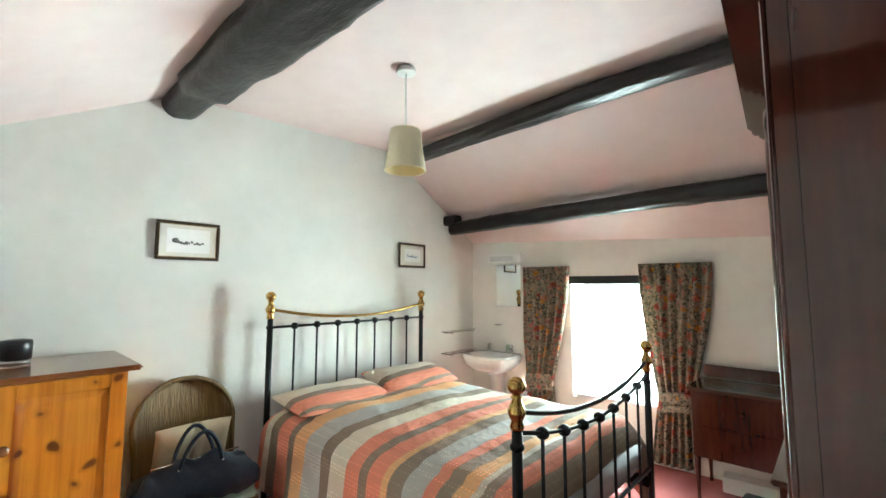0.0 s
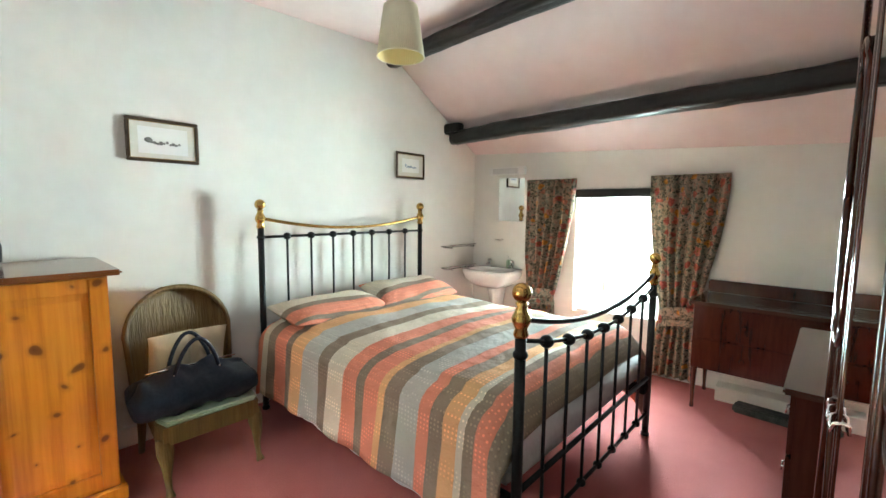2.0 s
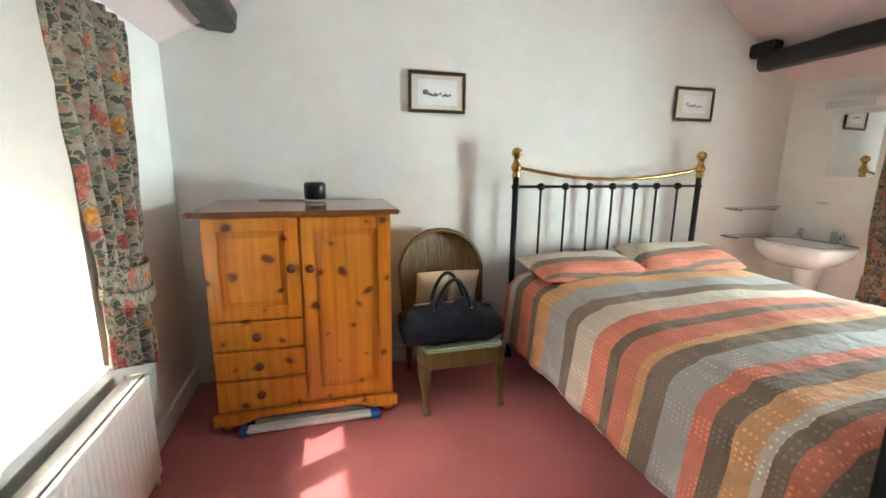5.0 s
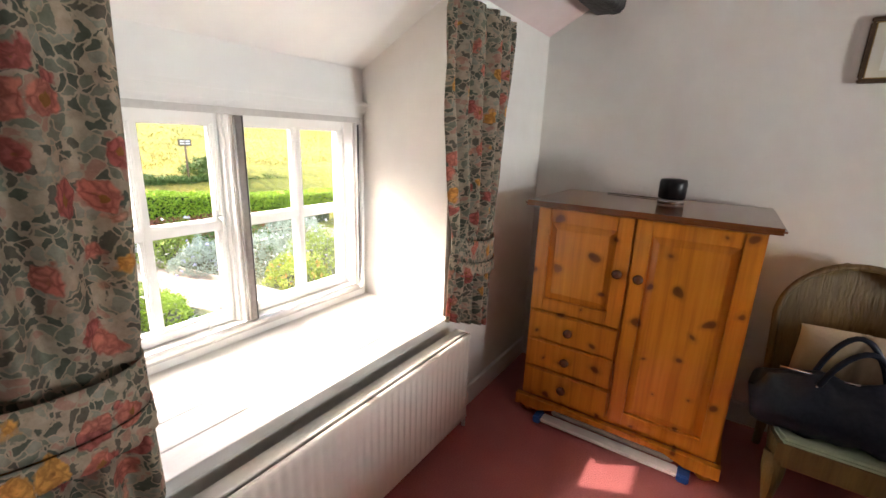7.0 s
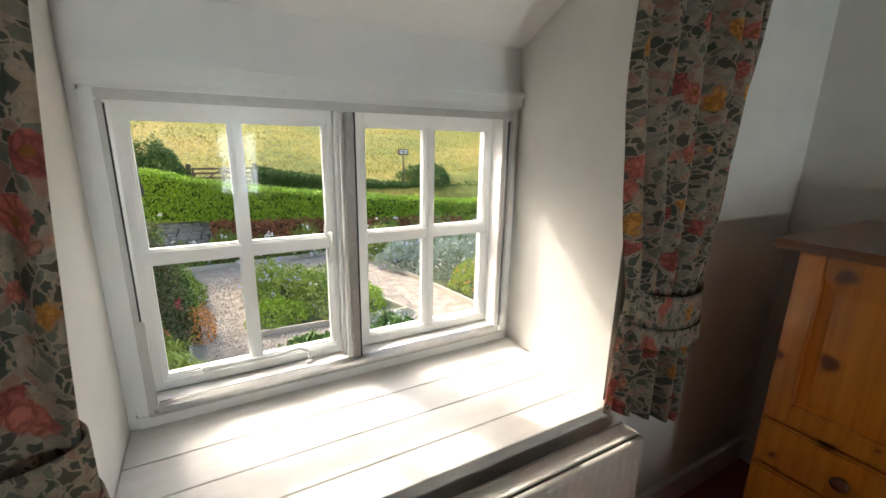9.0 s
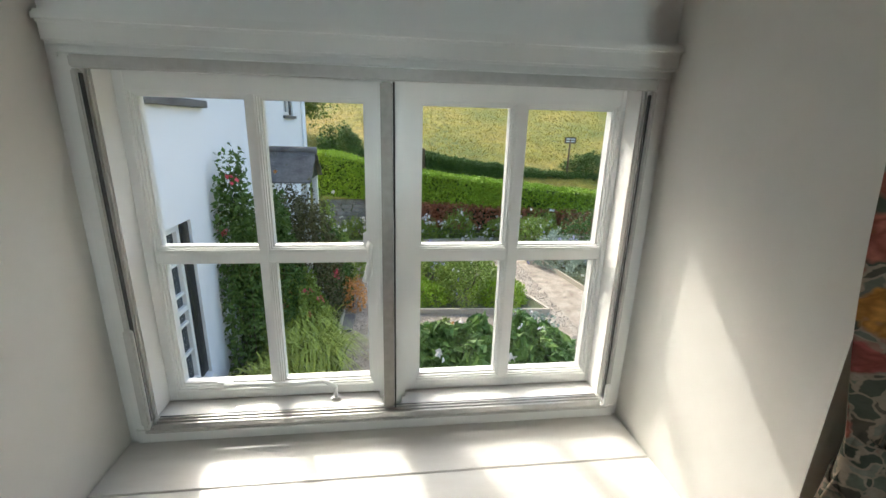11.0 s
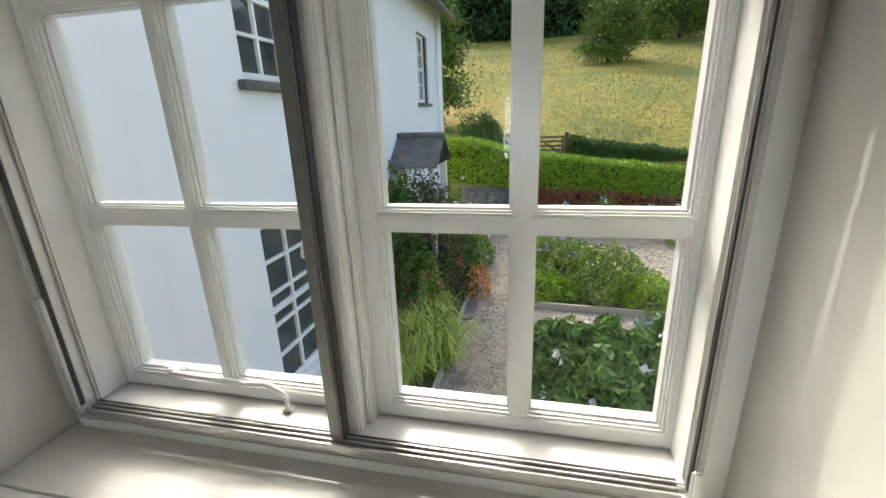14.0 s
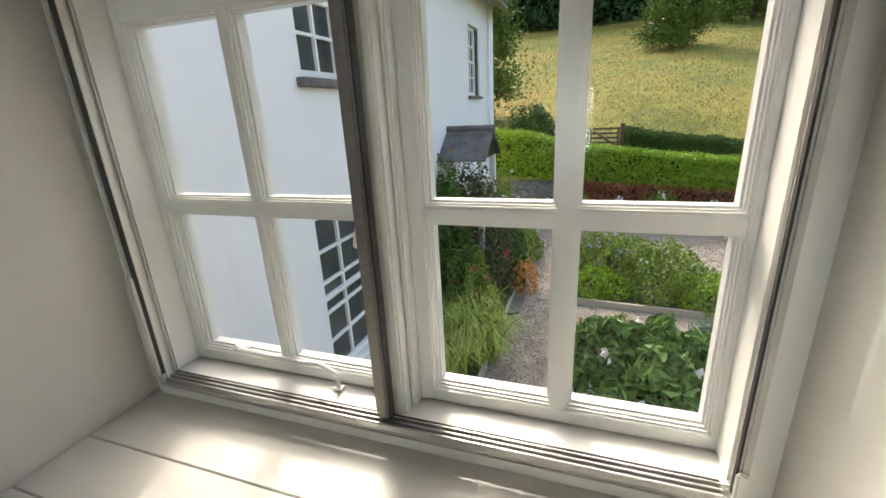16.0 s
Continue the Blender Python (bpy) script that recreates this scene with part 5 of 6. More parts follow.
def wardrobe():
    w = thing("wardrobe", "dark polished mahogany wardrobe with oval panels and a mirrored door", "wardrobe", "", pose(-0.302, 0.845, 0, 0, 0, 4.2))
    x0, x1, y0, y1, h = 0.0, 0.46, 0.0, 0.80, 1.80
    part("carcass", box(nb(), x0 + 0.022, x1, y0, y1, 0.09, h, 0.004), M["mahogany"], w)
    part("plinth", box(nb(), x0 + 0.012, x1, y0 - 0.006, y1 + 0.006, 0.0, 0.089, 0.005), M["mahogany"], w)
    for o, z0, z1 in ((0.012, h + 0.001, h + 0.018), (0.026, h + 0.019, h + 0.036), (0.042, h + 0.037, h + 0.056), (0.052, h + 0.057, h + 0.072)):
        part("cornice_moulding", box(nb(), x0 - o, x1, y0 - o, y1 + o, z0, z1, 0.005), M["mahogany"], w)
    # side panel joint
    part("side_bead", box(nb(), x0 + 0.10, x0 + 0.108, y0 - 0.004, y0 - 0.0005, 0.09, h, 0.0015), M["mahogany"], w)
    ym = (y0 + y1) / 2
    for k, (a, b_) in enumerate(((y0 + 0.004, y0 + 0.245), (y0 + 0.25, y1 - 0.25), (y1 - 0.245, y1 - 0.004))):
        d = part("door", box(nb(), x0 + 0.002, x0 + 0.0215, a, b_, 0.10, h - 0.01, 0.004), M["mahogany"], w)
        if k == 1:
            part("mirror", box(nb(), x0 - 0.002, x0 + 0.0015, a + 0.04, b_ - 0.04, 0.16, h - 0.07, 0.001), M["mirror"], d, "tall bevelled mirror")
        else:
            c = (a + b_) / 2
            for zc, hz in ((1.36, 0.30), (0.60, 0.34)):
                pts = [(x0 - 0.002, c + 0.075 * math.cos(2 * math.pi * q / 40), zc + hz * math.sin(2 * math.pi * q / 40)) for q in range(41)]
                part("oval_moulding", tube(nb(), pts, 0.007, 8), M["mahogany"], d)
        bm = nb()
        for yy in (a + 0.014, b_ - 0.014):
            tube(bm, [(x0, yy, 0.12), (x0, yy, h - 0.03)], 0.005, 8)
        part("edge_bead", bm, M["mahogany"], d)
        part("handle", swing(nb(), x0, b_ - 0.02 if k < 2 else a + 0.02, 0.96, "x"), M["chrome"], d, "small bright drop handle")


wardrobe()


# ---- the garden and the hill ----
GZ = -2.0


def hill(x, y):
    d = -y
    if d < 12.9:
        return GZ
    if d < 16:
        return GZ + (d - 12.9) / 3.1 * 1.65
    z = -0.35 + 0.227 * (min(d, 75) - 16) + 0.12 * max(0, min(d, 160) - 75)
    return z + 0.35 * noise.noise((x * 0.09, y * 0.09, 0)) * min(1, (d - 16) / 6) + 0.07 * noise.noise((x * 0.6, y * 0.6, 2))


rows = []
for y in [60, 20, 5, 1, -1.0, -6, -12, -12.9, -13.5, -14.2, -15, -16] + [-16 - 0.75 * k for k in range(1, 70)] + [-75, -90, -120, -160, -300]:
    rows.append([(x, y, hill(x, y)) for x in [-300, -120, -70] + [-50 + 1.0 * k for k in range(86)] + [60, 120, 300]])
tagged(grid_mesh("ground", rows, M["field"]), "dry yellow green meadow rising to a wooded hill", "ground", "", "structure")

rng = np.random.default_rng(21)
n = 40000
tx, ty = rng.uniform(-30, 12, n), -16.8 - 46 * rng.uniform(0, 1, n) ** 1.3
tuft = np.stack([tx, ty, np.array([hill(a, b) for a, b in zip(tx, ty)]) + 0.07], 1)
tagged(leaves("meadow_grass", tuft, 0.13, M["meadow_grass"], None, 0.30, 1.0, 22), "dry yellow and green grass tufts over the meadow", "grass", "", "stuff")

bm = nb()
box(bm, -11.0, 0.36, -12.2, -1.02, GZ - 0.05, GZ + 0.012)
structure("path", bm, M["gravel"], "pinkish grey gravel paths between the flower beds", "path")


def pebble_stuff():
    rng = np.random.default_rng(5)
    n = 30000
    p = np.stack([rng.uniform(-4.8, -0.6, n), rng.uniform(-11.5, -3.4, n), np.full(n, GZ + 0.014)], 1)
    ob = leaves("gravel_chips", p, 0.03, M["chips"], None, 0.8, 0.0, 3)
    tagged(ob, "loose pale gravel chips on the path", "gravel", "", "stuff")


pebble_stuff()


def flower_bed(label, poly):
    b = thing("flower_bed", label, "flower bed", "flower beds")
    part("soil", prism(nb(), poly, 2, GZ, GZ + 0.09), M["soil"], b)
    for k in range(len(poly)):
        (ax, ay), (bx, by) = poly[k], poly[(k + 1) % len(poly)]
        d = Vector((bx - ax, by - ay, 0)).normalized()
        nrm = Vector((d.y, -d.x, 0)) * 0.02
        q = [(ax - nrm.x, ay - nrm.y), (bx - nrm.x, by - nrm.y), (bx + nrm.x, by + nrm.y), (ax + nrm.x, ay + nrm.y)]
        part("edging_board", prism(nb(), q, 2, GZ, GZ + 0.115), M["kerb"], b)


flower_bed("near flower bed with pale timber edging", [(-1.9, -5.85), (-4.3, -5.75), (-4.6, -3.2), (-1.9, -3.2)])
flower_bed("middle flower bed with pale timber edging", [(-1.77, -9.5), (-3.6, -9.6), (-4.5, -6.75), (-1.77, -6.9)])
flower_bed("far flower bed beside the diagonal path", [(-5.0, -11.9), (-9.8, -11.9), (-9.8, -6.2), (-5.9, -6.2)])
flower_bed("flower bed along the white house wall", [(0.33, -11.4), (-0.75, -11.4), (-0.85, -4.2), (0.33, -4.6)])
flower_bed("narrow flower bed under the stone wall", [(-0.2, -12.3), (-9.8, -12.3), (-9.8, -11.95), (-0.2, -11.5)])
tagged(part("slate_slab", prism(nb(), [(-0.72, -6.2), (-1.0, -6.3), (-1.02, -6.9), (-0.74, -6.85)], 2, GZ + 0.013, GZ + 0.05), M["slate"]), "grey slate slab lying beside the gravel path", "slab")


def mound(cx, cy, z0, rx, ry, h, n, seed, lumps=0.35):
    """Points in the outer shell of an uneven mound."""
    rng = np.random.default_rng(seed)
    a = rng.uniform(0, 2 * math.pi, n)
    u = rng.uniform(0, 1, n)
    el = np.arcsin(u)
    k = 1 + lumps * (np.sin(3 * a + seed) * np.cos(2 * el + seed * 2) * 0.5 + np.sin(7 * a + 3 * seed) * np.sin(5 * el) * 0.35)
    r = k * rng.uniform(0.55, 1.0, n) ** 0.4
    return np.stack([cx + rx * r * np.cos(a) * np.cos(el), cy + ry * r * np.sin(a) * np.cos(el), z0 + h * r * np.sin(el)], 1)


def shrub(label, cx, cy, rx, ry, h, n, size, leaf, seed, bloom=None, nb_bloom=0, bsize=0.05, shape=0.55, up=0.0, z0=GZ + 0.05, group="garden plants", name="shrub"):
    s = thing(name, label, "shrub", group, pose(cx, cy, z0))
    leaves("foliage", mound(0, 0, 0, rx, ry, h, n, seed), size, leaf, s, shape, up, seed)
    bm = nb()
    rng = random.Random(seed)
    for k in range(6):
        a = rng.uniform(0, 6.28)
        tube(bm, [(0.05 * math.cos(a), 0.05 * math.sin(a), -0.04), (0.4 * rx * math.cos(a), 0.4 * ry * math.sin(a), 0.6 * h)], [0.012, 0.005], 5)
    part("stems", bm, M["bark"], s)
    if bloom:
        rng2 = np.random.default_rng(seed + 50)
        c = mound(0, 0, 0, rx * 1.04, ry * 1.04, h * 1.06, nb_bloom, seed + 9)
        pts = (c[:, None, :] + rng2.normal(0, bsize * 0.4, (len(c), 7, 3))).reshape(-1, 3)
        leaves("blossom", pts, bsize, bloom, s, 0.9, 0, seed + 1)
    return s


def strap_clump(cx, cy, r, h, n, seed):
    s = thing("grass_clump", "arching bright green strap leaved clump beside the path", "plant", "garden plants", pose(cx, cy, GZ + 0.05))
    rng = np.random.default_rng(seed)
    verts, faces = [], []
    for k in range(n):
        a = rng.uniform(0, 2 * math.pi)
        reach, top = r * rng.uniform(0.5, 1.1), h * rng.uniform(0.6, 1.05)
        bx, by = rng.normal(0, 0.12, 2) * r * 2
        w = rng.uniform(0.011, 0.022)
        side = np.array([-math.sin(a), math.cos(a), 0]) * w
        base = len(verts)
        for i in range(7):
            f = i / 6
            p = np.array([bx + reach * math.cos(a) * f ** 1.3, by + reach * math.sin(a) * f ** 1.3, top * (math.sin(f * 2.3) / math.sin(math.pi / 2)) * (1 if f < 0.68 else 1 - 0.1 * f)])
            taper = 1 - 0.85 * f
            verts += [tuple(p - side * taper), tuple(p + side * taper)]
        faces += [(base + 2 * i, base + 2 * i + 1, base + 2 * i + 3, base + 2 * i + 2) for i in range(6)]
    me = bpy.data.meshes.new("blades")
    me.from_pydata(verts, [], faces)
    me.materials.append(M["strap"])
    new("blades", me).parent = s


strap_clump(-0.62, -4.95, 0.55, 0.62, 900, 1)
strap_clump(-0.45, -5.5, 0.5, 0.65, 700, 2)
strap_clump(-0.3, -4.45, 0.45, 0.5, 500, 3)
shrub("rose bush with pink red flowers by the house", -0.12, -6.05, 0.6, 0.6, 1.1, 7500, 0.075, M["shrub"], 11, M["pink"], 12, 0.085)
shrub("tall dark climbing shrub against the white wall", 0.02, -5.9, 0.42, 0.75, 2.3, 8000, 0.07, M["ivy"], 12, M["amber"], 14, 0.04)
shrub("dense dark shrub beside the gravel path", -0.35, -7.5, 0.6, 0.75, 1.35, 6000, 0.07, M["ivy"], 13)
shrub("olive climbing shrub under the porch roof", 0.0, -7.0, 0.38, 0.6, 2.25, 5000, 0.06, M["olive"], 14, M["pink"], 7, 0.08)
shrub("russet and orange perennial at the path edge", -0.95, -7.2, 0.25, 0.35, 0.55, 900, 0.05, M["amber"], 15)
shrub("green perennial beside the path", -0.55, -8.9, 0.5, 1.0, 0.8, 3500, 0.07, M["shrub"], 16)
shrub("climbing rose with pale flowers beside the porch", -0.35, -8.2, 0.35, 0.4, 1.9, 2500, 0.06, M["shrub"], 17, M["white_petal"], 25, 0.05)
shrub("dark climber trained up the white wall", 0.18, -5.15, 0.26, 0.42, 2.7, 5500, 0.07, M["ivy"], 18, M["pink"], 3, 0.07)
shrub("low green perennial clump with red flowers", -0.4, -5.75, 0.4, 0.35, 0.8, 3500, 0.08, M["shrub"], 19, M["pink"], 7, 0.075)
shrub("brownish climbing shrub in front of the porch", -0.38, -6.65, 0.42, 0.5, 2.15, 5500, 0.06, M["olive"], 20, M["pink"], 5, 0.08)
# near bed: broad leaves
shrub("broad leaved peony clump with cream flowers", -2.6, -4.75, 0.75, 0.75, 0.72, 3000, 0.17, M["broad"], 21, M["white_petal"], 8, 0.10, 0.5)
shrub("broad leaved green perennial clump", -3.5, -4.9, 0.7, 0.8, 0.65, 2600, 0.16, M["broad"], 22, M["white_petal"], 8, 0.06, 0.5)
shrub("feathery green perennial with peach flowers", -2.3, -5.4, 0.5, 0.4, 0.5, 2200, 0.06, M["shrub"], 23, M["amber"], 7, 0.07)
shrub("tall grassy perennial with pinkish heads", -3.6, -5.5, 0.6, 0.35, 0.55, 2500, 0.06, M["silver"], 24, M["white_petal"], 30, 0.025)
# middle bed
shrub("low clipped green edging plants", -2.2, -7.4, 0.55, 0.55, 0.38, 3200, 0.055, M["hedge"], 31)
shrub("green perennial mound with mauve flowers", -2.5, -8.3, 0.75, 0.85, 0.7, 5000, 0.06, M["shrub"], 32, M["mauve"], 26, 0.06)
shrub("tall green perennial mound", -3.2, -7.7, 0.75, 0.8, 0.8, 5000, 0.06, M["shrub"], 33, M["white_petal"], 16, 0.035)
shrub("light green perennial mound", -3.7, -7.2, 0.55, 0.45, 0.5, 2800, 0.055, M["hedge"], 34)
shrub("green foliage mound at the end of the bed", -2.3, -9.2, 0.55, 0.4, 0.6, 2600, 0.06, M["shrub"], 35, M["mauve"], 20, 0.05)
# far bed
k = 40
for cx, cy, rx, h, leaf, bl, txt in ((-5.7, -9.6, 0.7, 0.7, "silver", "mauve", "silvery catmint mound with mauve flowers"), (-6.6, -8.6, 0.9, 0.9, "silver", "white_petal", "silvery shrub with tiny white flowers"), (-6.5, -7.2, 0.7, 0.6, "strap", "amber", "yellow green flowering mound"), (-7.8, -8.0, 1.0, 0.9, "shrub", "mauve", "green perennial mound with mauve flowers"), (-5.5, -10.9, 0.7, 0.9, "shrub", "white_petal", "green shrub with white flowers"), (-7.0, -10.4, 1.0, 1.1, "ivy", None, "dark green garden shrub"), (-8.6, -10.0, 1.0, 1.0, "silver", "white_petal", "grey green flowering shrub"), (-8.7, -7.0, 0.9, 0.7, "shrub", "amber", "green mound with orange flowers")):
    k += 1
    shrub(txt, cx, cy, rx, rx, h, 3500, 0.06, M[leaf], k, M[bl] if bl else None, 40, 0.045)
for j, cx in enumerate((-0.6, -1.6, -2.5, -3.6, -4.8, -6.2)):
    shrub("rose bush with pale pink flowers under the stone wall", cx, -11.85, 0.55, 0.3, 0.85 if j % 2 else 0.6, 2000, 0.06, M["shrub"], 60 + j, M["white_petal"], 16, 0.09)

# dry stone wall
sw = structure("garden_wall", box(nb(), -12.0, 0.3, -12.75, -12.42, GZ, -0.96), M["soil"], "low dry stone garden wall of grey field stones", "wall")
stone_meshes = []
for q in range(6):
    bm = box(nb(), -0.5, 0.5, -0.5, 0.5, -0.5, 0.5)
    rng = random.Random(q)
    for v in bm.verts:
        v.co += Vector((rng.uniform(-0.12, 0.12), rng.uniform(-0.1, 0.1), rng.uniform(-0.12, 0.12)))
    bmesh.ops.bevel(bm, geom=bm.edges[:], offset=0.08, segments=1, affect="EDGES")
    stone_meshes.append(mesh_of("stone", bm, M["stone"]))
rng = random.Random(3)
z = GZ + 0.06
while z < -0.98:
    x = 0.25
    h = rng.uniform(0.09, 0.14)
    while x > -5.6:
        w = rng.uniform(0.15, 0.36)
        ob = new("stone", stone_meshes[rng.randrange(6)])
        ob.parent = sw
        ob.location = (x - w / 2, -12.41 + rng.uniform(-0.02, 0.02), z + h / 2)
        ob.scale = (w * 0.97, 0.12, h * 0.97)
        x -= w
    z += h


def hedge(name, label, pts, thick, n, leaf, size, seed, rough=0.06):
    """A clipped hedge along points (x, y, bottom, top)."""
    rng = np.random.default_rng(seed)
    h = thing(name, label, "hedge")
    t = rng.uniform(0, 1, n)
    arr = np.array(pts, float)
    f = np.linspace(0, 1, len(pts))
    x, y, zb, zt = [np.interp(t, f, arr[:, c]) for c in range(4)]
    face = rng.uniform(0, 1, n)
    wob = rough * np.array([noise.noise((a * 1.5, b * 7.0, seed)) + 0.6 * noise.noise((a * 5, b * 17.0, seed)) for a, b in zip(x, face)])
    front = face < 0.55
    v = rng.uniform(0, 1, n)
    px = x
    py = np.where(front, y + thick / 2 + wob + rng.normal(0, 0.02, n), y + thick * (v - 0.5))
    pz = np.where(front, zb + (zt - zb) * v, zt + wob + rng.normal(0, 0.025, n))
    leaves("foliage", np.stack([px, py, pz], 1), size, leaf, h, 0.6, 0.0, seed)
    # dark folded sheet behind the leaves, painted as the shade inside the hedge
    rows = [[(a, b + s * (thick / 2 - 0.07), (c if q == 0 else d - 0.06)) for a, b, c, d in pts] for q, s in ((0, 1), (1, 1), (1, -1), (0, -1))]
    core = grid_mesh("shade_core", rows, M["hedge_core"], 0.02)
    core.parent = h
    return h


# near-black green: the hedge's inner shade as a colour
M["hedge_core"] = mottled("hedge_inner_shade", (0.012, 0.025, 0.006), (0.03, 0.05, 0.012), 0.95, fine=25, relief=0.8)
hedge("hedge", "bright green clipped garden hedge on the stone wall", [(1.9, -12.6, -0.62, 0.60), (-0.1, -12.6, -0.77, 0.40), (-1.9, -12.6, -0.91, 0.0), (-4.05, -12.6, -1.05, -0.27), (-5.5, -12.6, -1.25, -0.42), (-9.0, -12.6, -1.4, -0.75), (-13, -12.6, -1.5, -0.9)], 0.9, 42000, M["hedge"], 0.075, 1)
hedge("bracken_bank", "red brown dead growth below the clipped hedge", [(-1.3, -12.3, -1.55, -0.90), (-4.0, -12.3, -1.7, -1.02), (-9.0, -12.3, -1.9, -1.3)], 0.5, 9000, M["bracken"], 0.10, 2, 0.12)
hedge("field_hedge", "dark ivy covered hedge beyond the lane", [(-2.95, -16, -0.6, 0.20), (-4.6, -16, -0.6, -0.06), (-6.5, -16, -0.8, -0.30), (-10, -16, -0.9, -0.5), (-16, -16, -1.0, -0.7)], 0.8, 22000, M["ivy"], 0.085, 3, 0.14)
shrub("large dark rounded hedge bush by the gate", 0.1, -16.0, 1.05, 0.8, 1.5, 9000, 0.09, M["ivy"], 71, None, 0, 0, 0.6, 0, -0.5, "field bushes", "bush")
shrub("rounded green bush by the signpost", -9.7, -16.2, 1.3, 0.8, 0.95, 6000, 0.09, M["ivy"], 72, None, 0, 0, 0.6, 0, -0.6, "field bushes", "bush")


def gate():
    g = thing("field_gate", "weathered brown timber five bar field gate", "gate")
    y = -15.9
    M["gatewood"] = mottled("weathered_gate_wood", (0.07, 0.045, 0.025), (0.17, 0.12, 0.07), 0.85, fine=30, relief=0.5)
    for x in (-0.85, -2.85):
        part("post", box(nb(), x - 0.07, x + 0.07, y - 0.07, y + 0.07, -0.7, 0.42, 0.01), M["gatewood"], g)
    for k in range(5):
        z = -0.34 + 0.15 * k
        part("bar", box(nb(), -2.76, -0.94, y - 0.02, y + 0.02, z - 0.03, z + 0.03, 0.005), M["gatewood"], g)
    for a, b_ in (((-0.94, -0.36), (-1.85, 0.27)), ((-2.76, -0.36), (-1.85, 0.27))):
        part("brace", tube(nb(), [(a[0], y + 0.035, a[1]), (b_[0], y + 0.035, b_[1])], 0.03, 4), M["gatewood"], g)
    for x in (-0.97, -1.85, -2.73):
        part("stile", box(nb(), x - 0.035, x + 0.035, y + 0.045, y + 0.075, -0.38, 0.30, 0.004), M["gatewood"], g)


gate()
sg = thing("signpost", "small brown and white roadside fingerpost", "sign", "", pose(-8.4, -15.7, 0))
part("post", tube(nb(), [(0, 0, -0.8), (0, 0, 0.9)], 0.035, 8), M["gatewood"], sg)
part("board", box(nb(), -0.22, 0.22, -0.02, 0.02, 0.72, 0.95, 0.005), M["gatewood"], sg)
for z in (0.80, 0.885):
    part("lettering", box(nb(), -0.17, 0.17, 0.021, 0.026, z - 0.022, z + 0.022), M["white_plastic"], sg, "pale line of unreadable writing")


def tree(label, name, cx, cy, z0, spread, height, n, leaf, size, seed, trunk=0.18, group="hill trees", low=0.12):
    t = thing(name, label, "tree", group, pose(cx, cy, z0))
    rng = random.Random(seed)
    bm = nb()
    tube(bm, [(0, 0, -0.4), (0.05, 0, height * 0.15), (0.1, 0.05, height * 0.4), (0.05, 0, height * 0.8)], [trunk * 1.25, trunk, trunk * 0.6, trunk * 0.15], 8)
    pts = []
    for k in range(26):
        a = rng.uniform(0, 2 * math.pi)
        zz = height * (low + (0.95 - low) * (k / 25))
        reach = spread * math.sqrt(max(0.05, 1 - ((k / 25 - 0.3) / 0.72) ** 2)) * rng.uniform(0.55, 0.95)
        e = (reach * math.cos(a), reach * math.sin(a), zz)
        tube(bm, [(0.05, 0.02, max(0.1, zz * 0.55)), (e[0] * 0.5, e[1] * 0.5, zz * 0.85), e], [trunk * 0.35, trunk * 0.18, trunk * 0.05], 5)
        nr = np.random.default_rng(seed * 100 + k)
        m = n // 26
        blob = nr.normal(0, 1, (m, 3)) * np.array([0.24, 0.24, 0.15]) * spread * rng.uniform(0.7, 1.25)
        pts.append(blob + np.array(e) * np.array([0.82, 0.82, 1]))
    part("trunk", bm, M["bark"], t)
    leaves("crown", np.concatenate(pts), size, leaf, t, 0.6, 0, seed)
    return t


tree("bushy hawthorn tree standing on the meadow", "tree", -7.0, -38, hill(-7, -38), 2.4, 4.4, 14000, M["tree"], 0.20, 1)
tree("dark rounded tree high on the meadow", "tree", -15.0, -50, hill(-15, -50), 3.4, 5.5, 12000, M["tree"], 0.26, 2)
tree("small light green bush on the meadow", "tree", -14.6, -34.4, hill(-14.6, -34.4), 1.3, 2.6, 5000, M["tree"], 0.16, 3, 0.08)
tree("tall tree behind the corner of the white house", "tree", 2.9, -20, -0.6, 1.75, 7.0, 14000, M["tree"], 0.17, 4, 0.25)
proto = tree("tall woodland tree at the top of the hill", "woodland_tree", -30, -66, hill(-30, -66), 4.2, 13, 9000, M["wood_leaf"], 0.55, 5, 0.3, "woodland", 0.05)
rng = random.Random(12)
for q in range(22):
    x, y = -34 + 3.1 * q + rng.uniform(-1.5, 1.5), -64 - rng.uniform(0, 9)
    copy_thing(proto, pose(x, y, hill(x, y) - 0.3, 0, 0, rng.uniform(0, 360)))
rr = np.random.default_rng(8)
n = 26000
px, py = rr.uniform(-50, 45, n), rr.uniform(-74, -62, n)
under = np.stack([px, py, np.array([hill(a, b) for a, b in zip(px, py)]) + rr.uniform(0, 1, n) ** 1.5 * 7], 1)
tagged(leaves("undergrowth", under, 0.8, M["wood_leaf"], None, 0.6, 0, 4), "dark woodland undergrowth along the top of the meadow", "undergrowth", "", "stuff")


# ---- the white house wing ----
HXF = 0.36


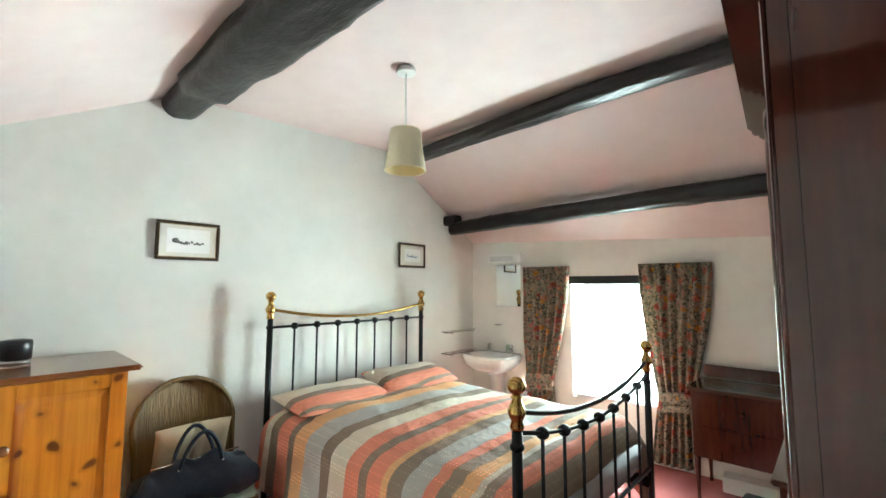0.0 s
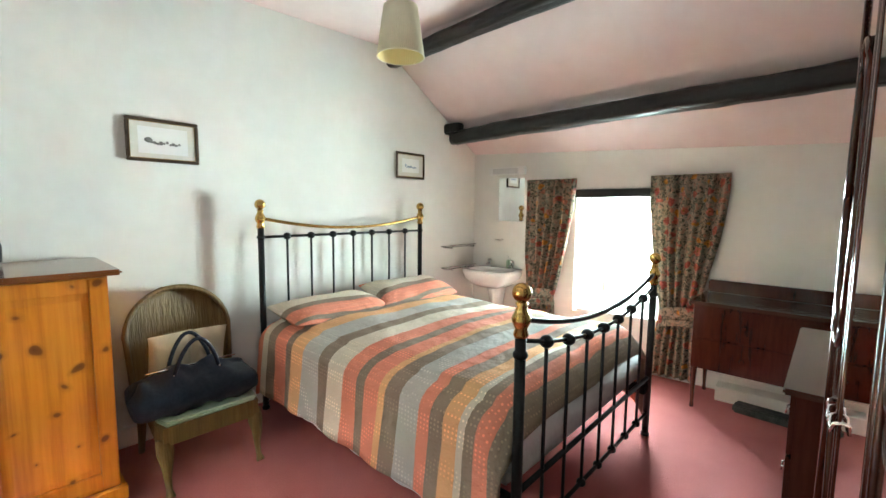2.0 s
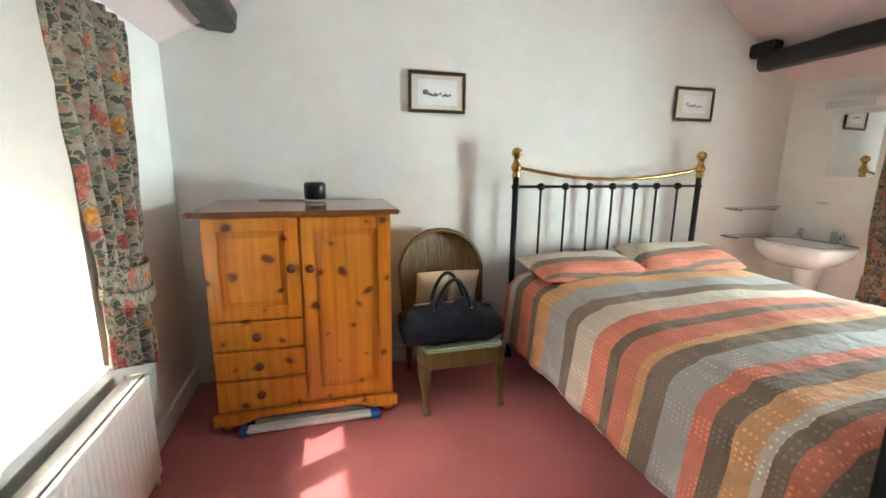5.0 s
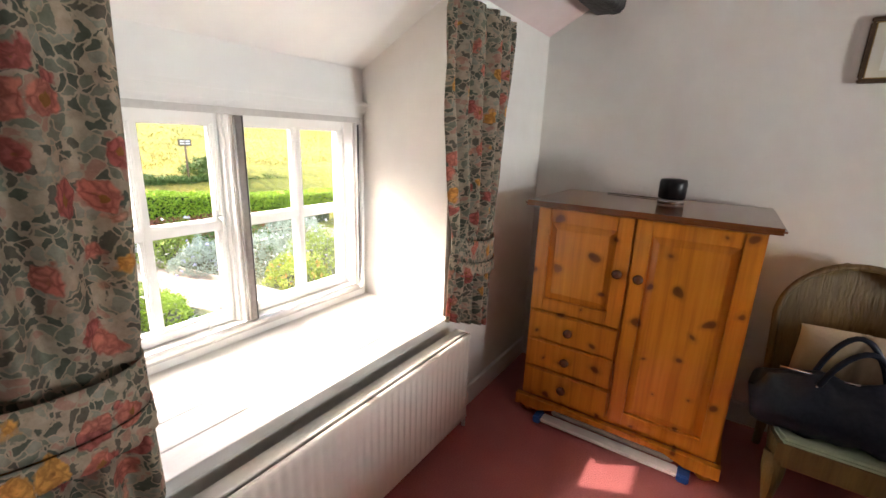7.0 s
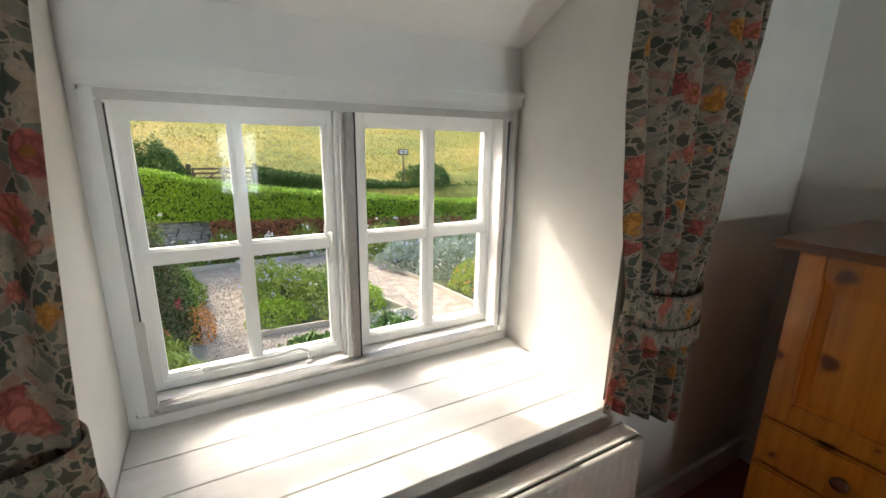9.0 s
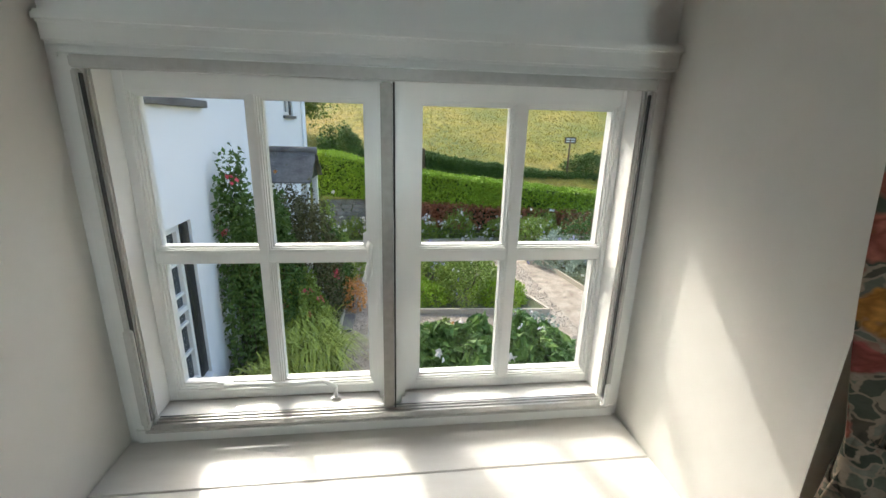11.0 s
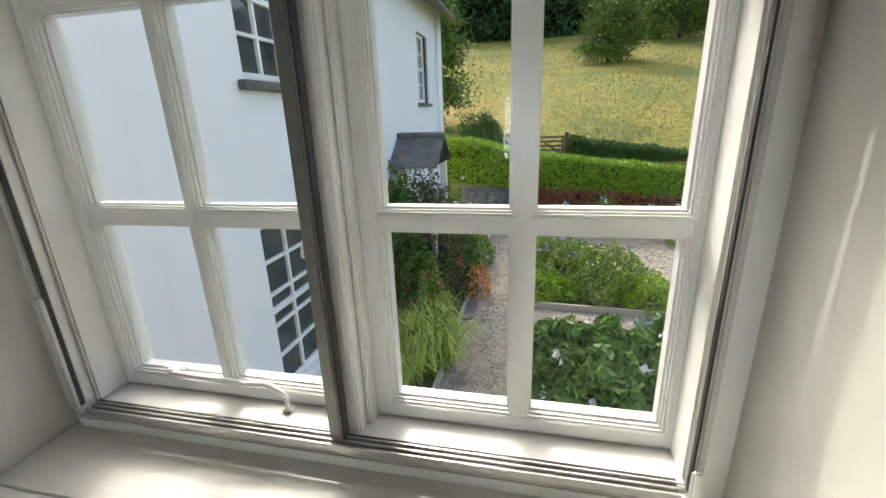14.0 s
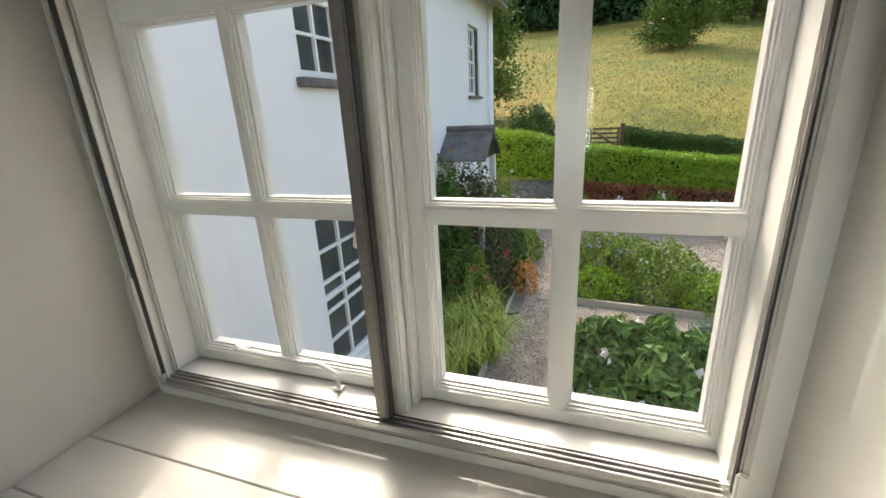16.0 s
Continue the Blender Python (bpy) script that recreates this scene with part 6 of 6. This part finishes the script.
def sash_window(parent, name, y0, y1, z0, z1, cols, rows_):
    """A white barred window in the wall that looks towards minus x."""
    w = part(name, nb(), M["gloss_white"], parent)
    x = HXF + 0.09
    fr = 0.055
    bm = nb()
    for a, b_, e, f in ((y0, y1, z0, z0 + fr), (y0, y1, z1 - fr, z1), (y0, y0 + fr, z0 + fr, z1 - fr), (y1 - fr, y1, z0 + fr, z1 - fr), (y0 + fr, y1 - fr, (z0 + z1) / 2 - 0.025, (z0 + z1) / 2 + 0.025)):
        box(bm, x - 0.04, x + 0.02, a, b_, e, f, 0.004)
    part("sash_frame", bm, M["gloss_white"], w)
    for k in range(1, cols):
        yy = y0 + fr + (y1 - y0 - 2 * fr) * k / cols
        part("glazing_bar", box(nb(), x - 0.03, x + 0.01, yy - 0.014, yy + 0.014, z0 + fr, z1 - fr), M["gloss_white"], w)
    for k in range(1, rows_):
        zz = z0 + fr + (z1 - z0 - 2 * fr) * k / rows_
        part("glazing_bar", box(nb(), x - 0.028, x + 0.008, y0 + fr, y1 - fr, zz - 0.014, zz + 0.014), M["gloss_white"], w)
    part("pane", box(nb(), x + 0.002, x + 0.006, y0 + fr, y1 - fr, z0 + fr, z1 - fr), M["dark_pane"], w, "dark reflecting window glass")
    return w


def house():
    h = thing("white_house", "white limewashed two storey house wing with slate roof", "house")
    M["dark_pane"] = mottled("dark_window_glass", (0.03, 0.035, 0.04), (0.10, 0.11, 0.11), 0.06, big=2, fine=6, relief=0)
    wins = [(-4.50, -3.5, 1.47, 2.75, 3, 4), (-4.25, -3.38, -1.42, 0.28, 2, 5), (-9.35, -8.75, 1.38, 2.62, 2, 4)]
    ytop, ybot = -1.04, -10.85
    # wall in blocks round the openings
    bm = nb()
    ys = sorted({ytop, ybot, -4.64, -3.5, -3.38, -4.40, -8.7, -9.5})
    holes = [(-4.64, -3.5, 1.45, 2.76), (-4.40, -3.38, -1.45, 0.30), (-9.5, -8.7, 1.36, 2.64)]
    for a, b_ in zip(ys, ys[1:]):
        cuts = sorted([q for q in holes if q[0] <= a + 1e-6 and q[1] >= b_ - 1e-6], key=lambda q: q[2])
        z = GZ - 0.1
        for q in cuts:
            box(bm, HXF, HXF + 0.45, a, b_, z, q[2])
            z = q[3]
        box(bm, HXF, HXF + 0.45, a, b_, z, 3.3)
    part("wall", bm, M["render_white"], h)
    part("end_wall", box(nb(), HXF + 0.45, HXF + 6, -10.85, -10.5, GZ - 0.1, 3.3), M["render_white"], h)
    part("back_wall", box(nb(), HXF + 5.6, HXF + 6, -10.5, ytop, GZ - 0.1, 3.3), M["render_white"], h)
    for (a, b_, e, f, c, r) in wins:
        sash_window(h, "window", a, b_, e, f, c, r)
    # black strip at the far side of each window
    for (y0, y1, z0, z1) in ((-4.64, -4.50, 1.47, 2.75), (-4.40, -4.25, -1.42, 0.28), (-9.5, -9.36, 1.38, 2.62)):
        part("reveal", box(nb(), HXF + 0.03, HXF + 0.10, y0 + 0.002, y1, z0, z1), M["black_paint"], h, "black strip in the window reveal")
    part("sill", box(nb(), HXF - 0.07, HXF + 0.09, -5.0, -3.42, 1.38, 1.455, 0.008), M["slate"], h, "projecting dark slate sill")
    part("sill", box(nb(), HXF - 0.05, HXF + 0.09, -9.6, -8.62, 1.31, 1.365, 0.008), M["slate"], h, "projecting dark slate sill")
    part("sill", box(nb(), HXF - 0.04, HXF + 0.09, -4.40, -3.36, -1.50, -1.445, 0.008), M["gloss_white"], h)
    part("step", box(nb(), HXF - 0.30, HXF - 0.001, -4.9, -4.2, GZ, GZ + 0.10, 0.01), M["slate"], h, "black doorstep slab")
    # roof
    xr = HXF + 3.0
    bm = nb()
    prism(bm, [(HXF - 0.30, 3.18), (xr, 5.1), (HXF + 6.3, 3.18), (HXF + 6.3, 3.30), (xr, 5.24), (HXF - 0.30, 3.30)], 1, -11.1, ytop)
    part("roof", bm, M["slate"], h, "grey slate roof with a dark eave")
    part("gutter", tube(nb(), [(HXF - 0.30, -11.1, 3.16), (HXF - 0.30, ytop, 3.20)], 0.055, 10), M["black_paint"], h, "black gutter")
    part("downpipe", tube(nb(), [(HXF - 0.05, -10.2, 3.15), (HXF - 0.05, -10.2, GZ)], 0.03, 8), M["gloss_white"], h, "white downpipe")


house()


def porch():
    p = thing("porch", "small slate roofed porch on white posts", "porch")
    yr, zr, x0 = -7.24, 0.79, -0.43
    for s in (1, -1):
        bm = nb()
        for k in range(5):
            a = k / 5
            y0, z0 = yr + s * 0.55 * a, zr - 0.42 * a
            y1, z1 = yr + s * 0.55 * (a + 0.24), zr - 0.42 * (a + 0.24)
            prism(bm, [(y0, z0), (y1, z1), (y1, z1 + 0.022), (y0, z0 + 0.03)], 0, x0 - 0.01 * (k % 2), HXF - 0.002)
        part("roof_slates", bm, M["slate"], p, "weathered slate courses")
    part("ridge", tube(nb(), [(x0 - 0.02, yr, zr + 0.03), (HXF - 0.002, yr, zr + 0.03)], 0.055, 8), M["slate"], p)
    bm = nb()
    prism(bm, [(yr - 0.5, zr - 0.42), (yr + 0.5, zr - 0.42), (yr, zr - 0.05)], 0, x0 + 0.06, x0 + 0.09)
    part("gable_board", bm, M["black_paint"], p)
    for y in (yr - 0.45, yr + 0.45):
        part("post", box(nb(), x0 + 0.07, x0 + 0.16, y - 0.045, y + 0.045, GZ, zr - 0.40, 0.008), M["gloss_white"], p)


porch()
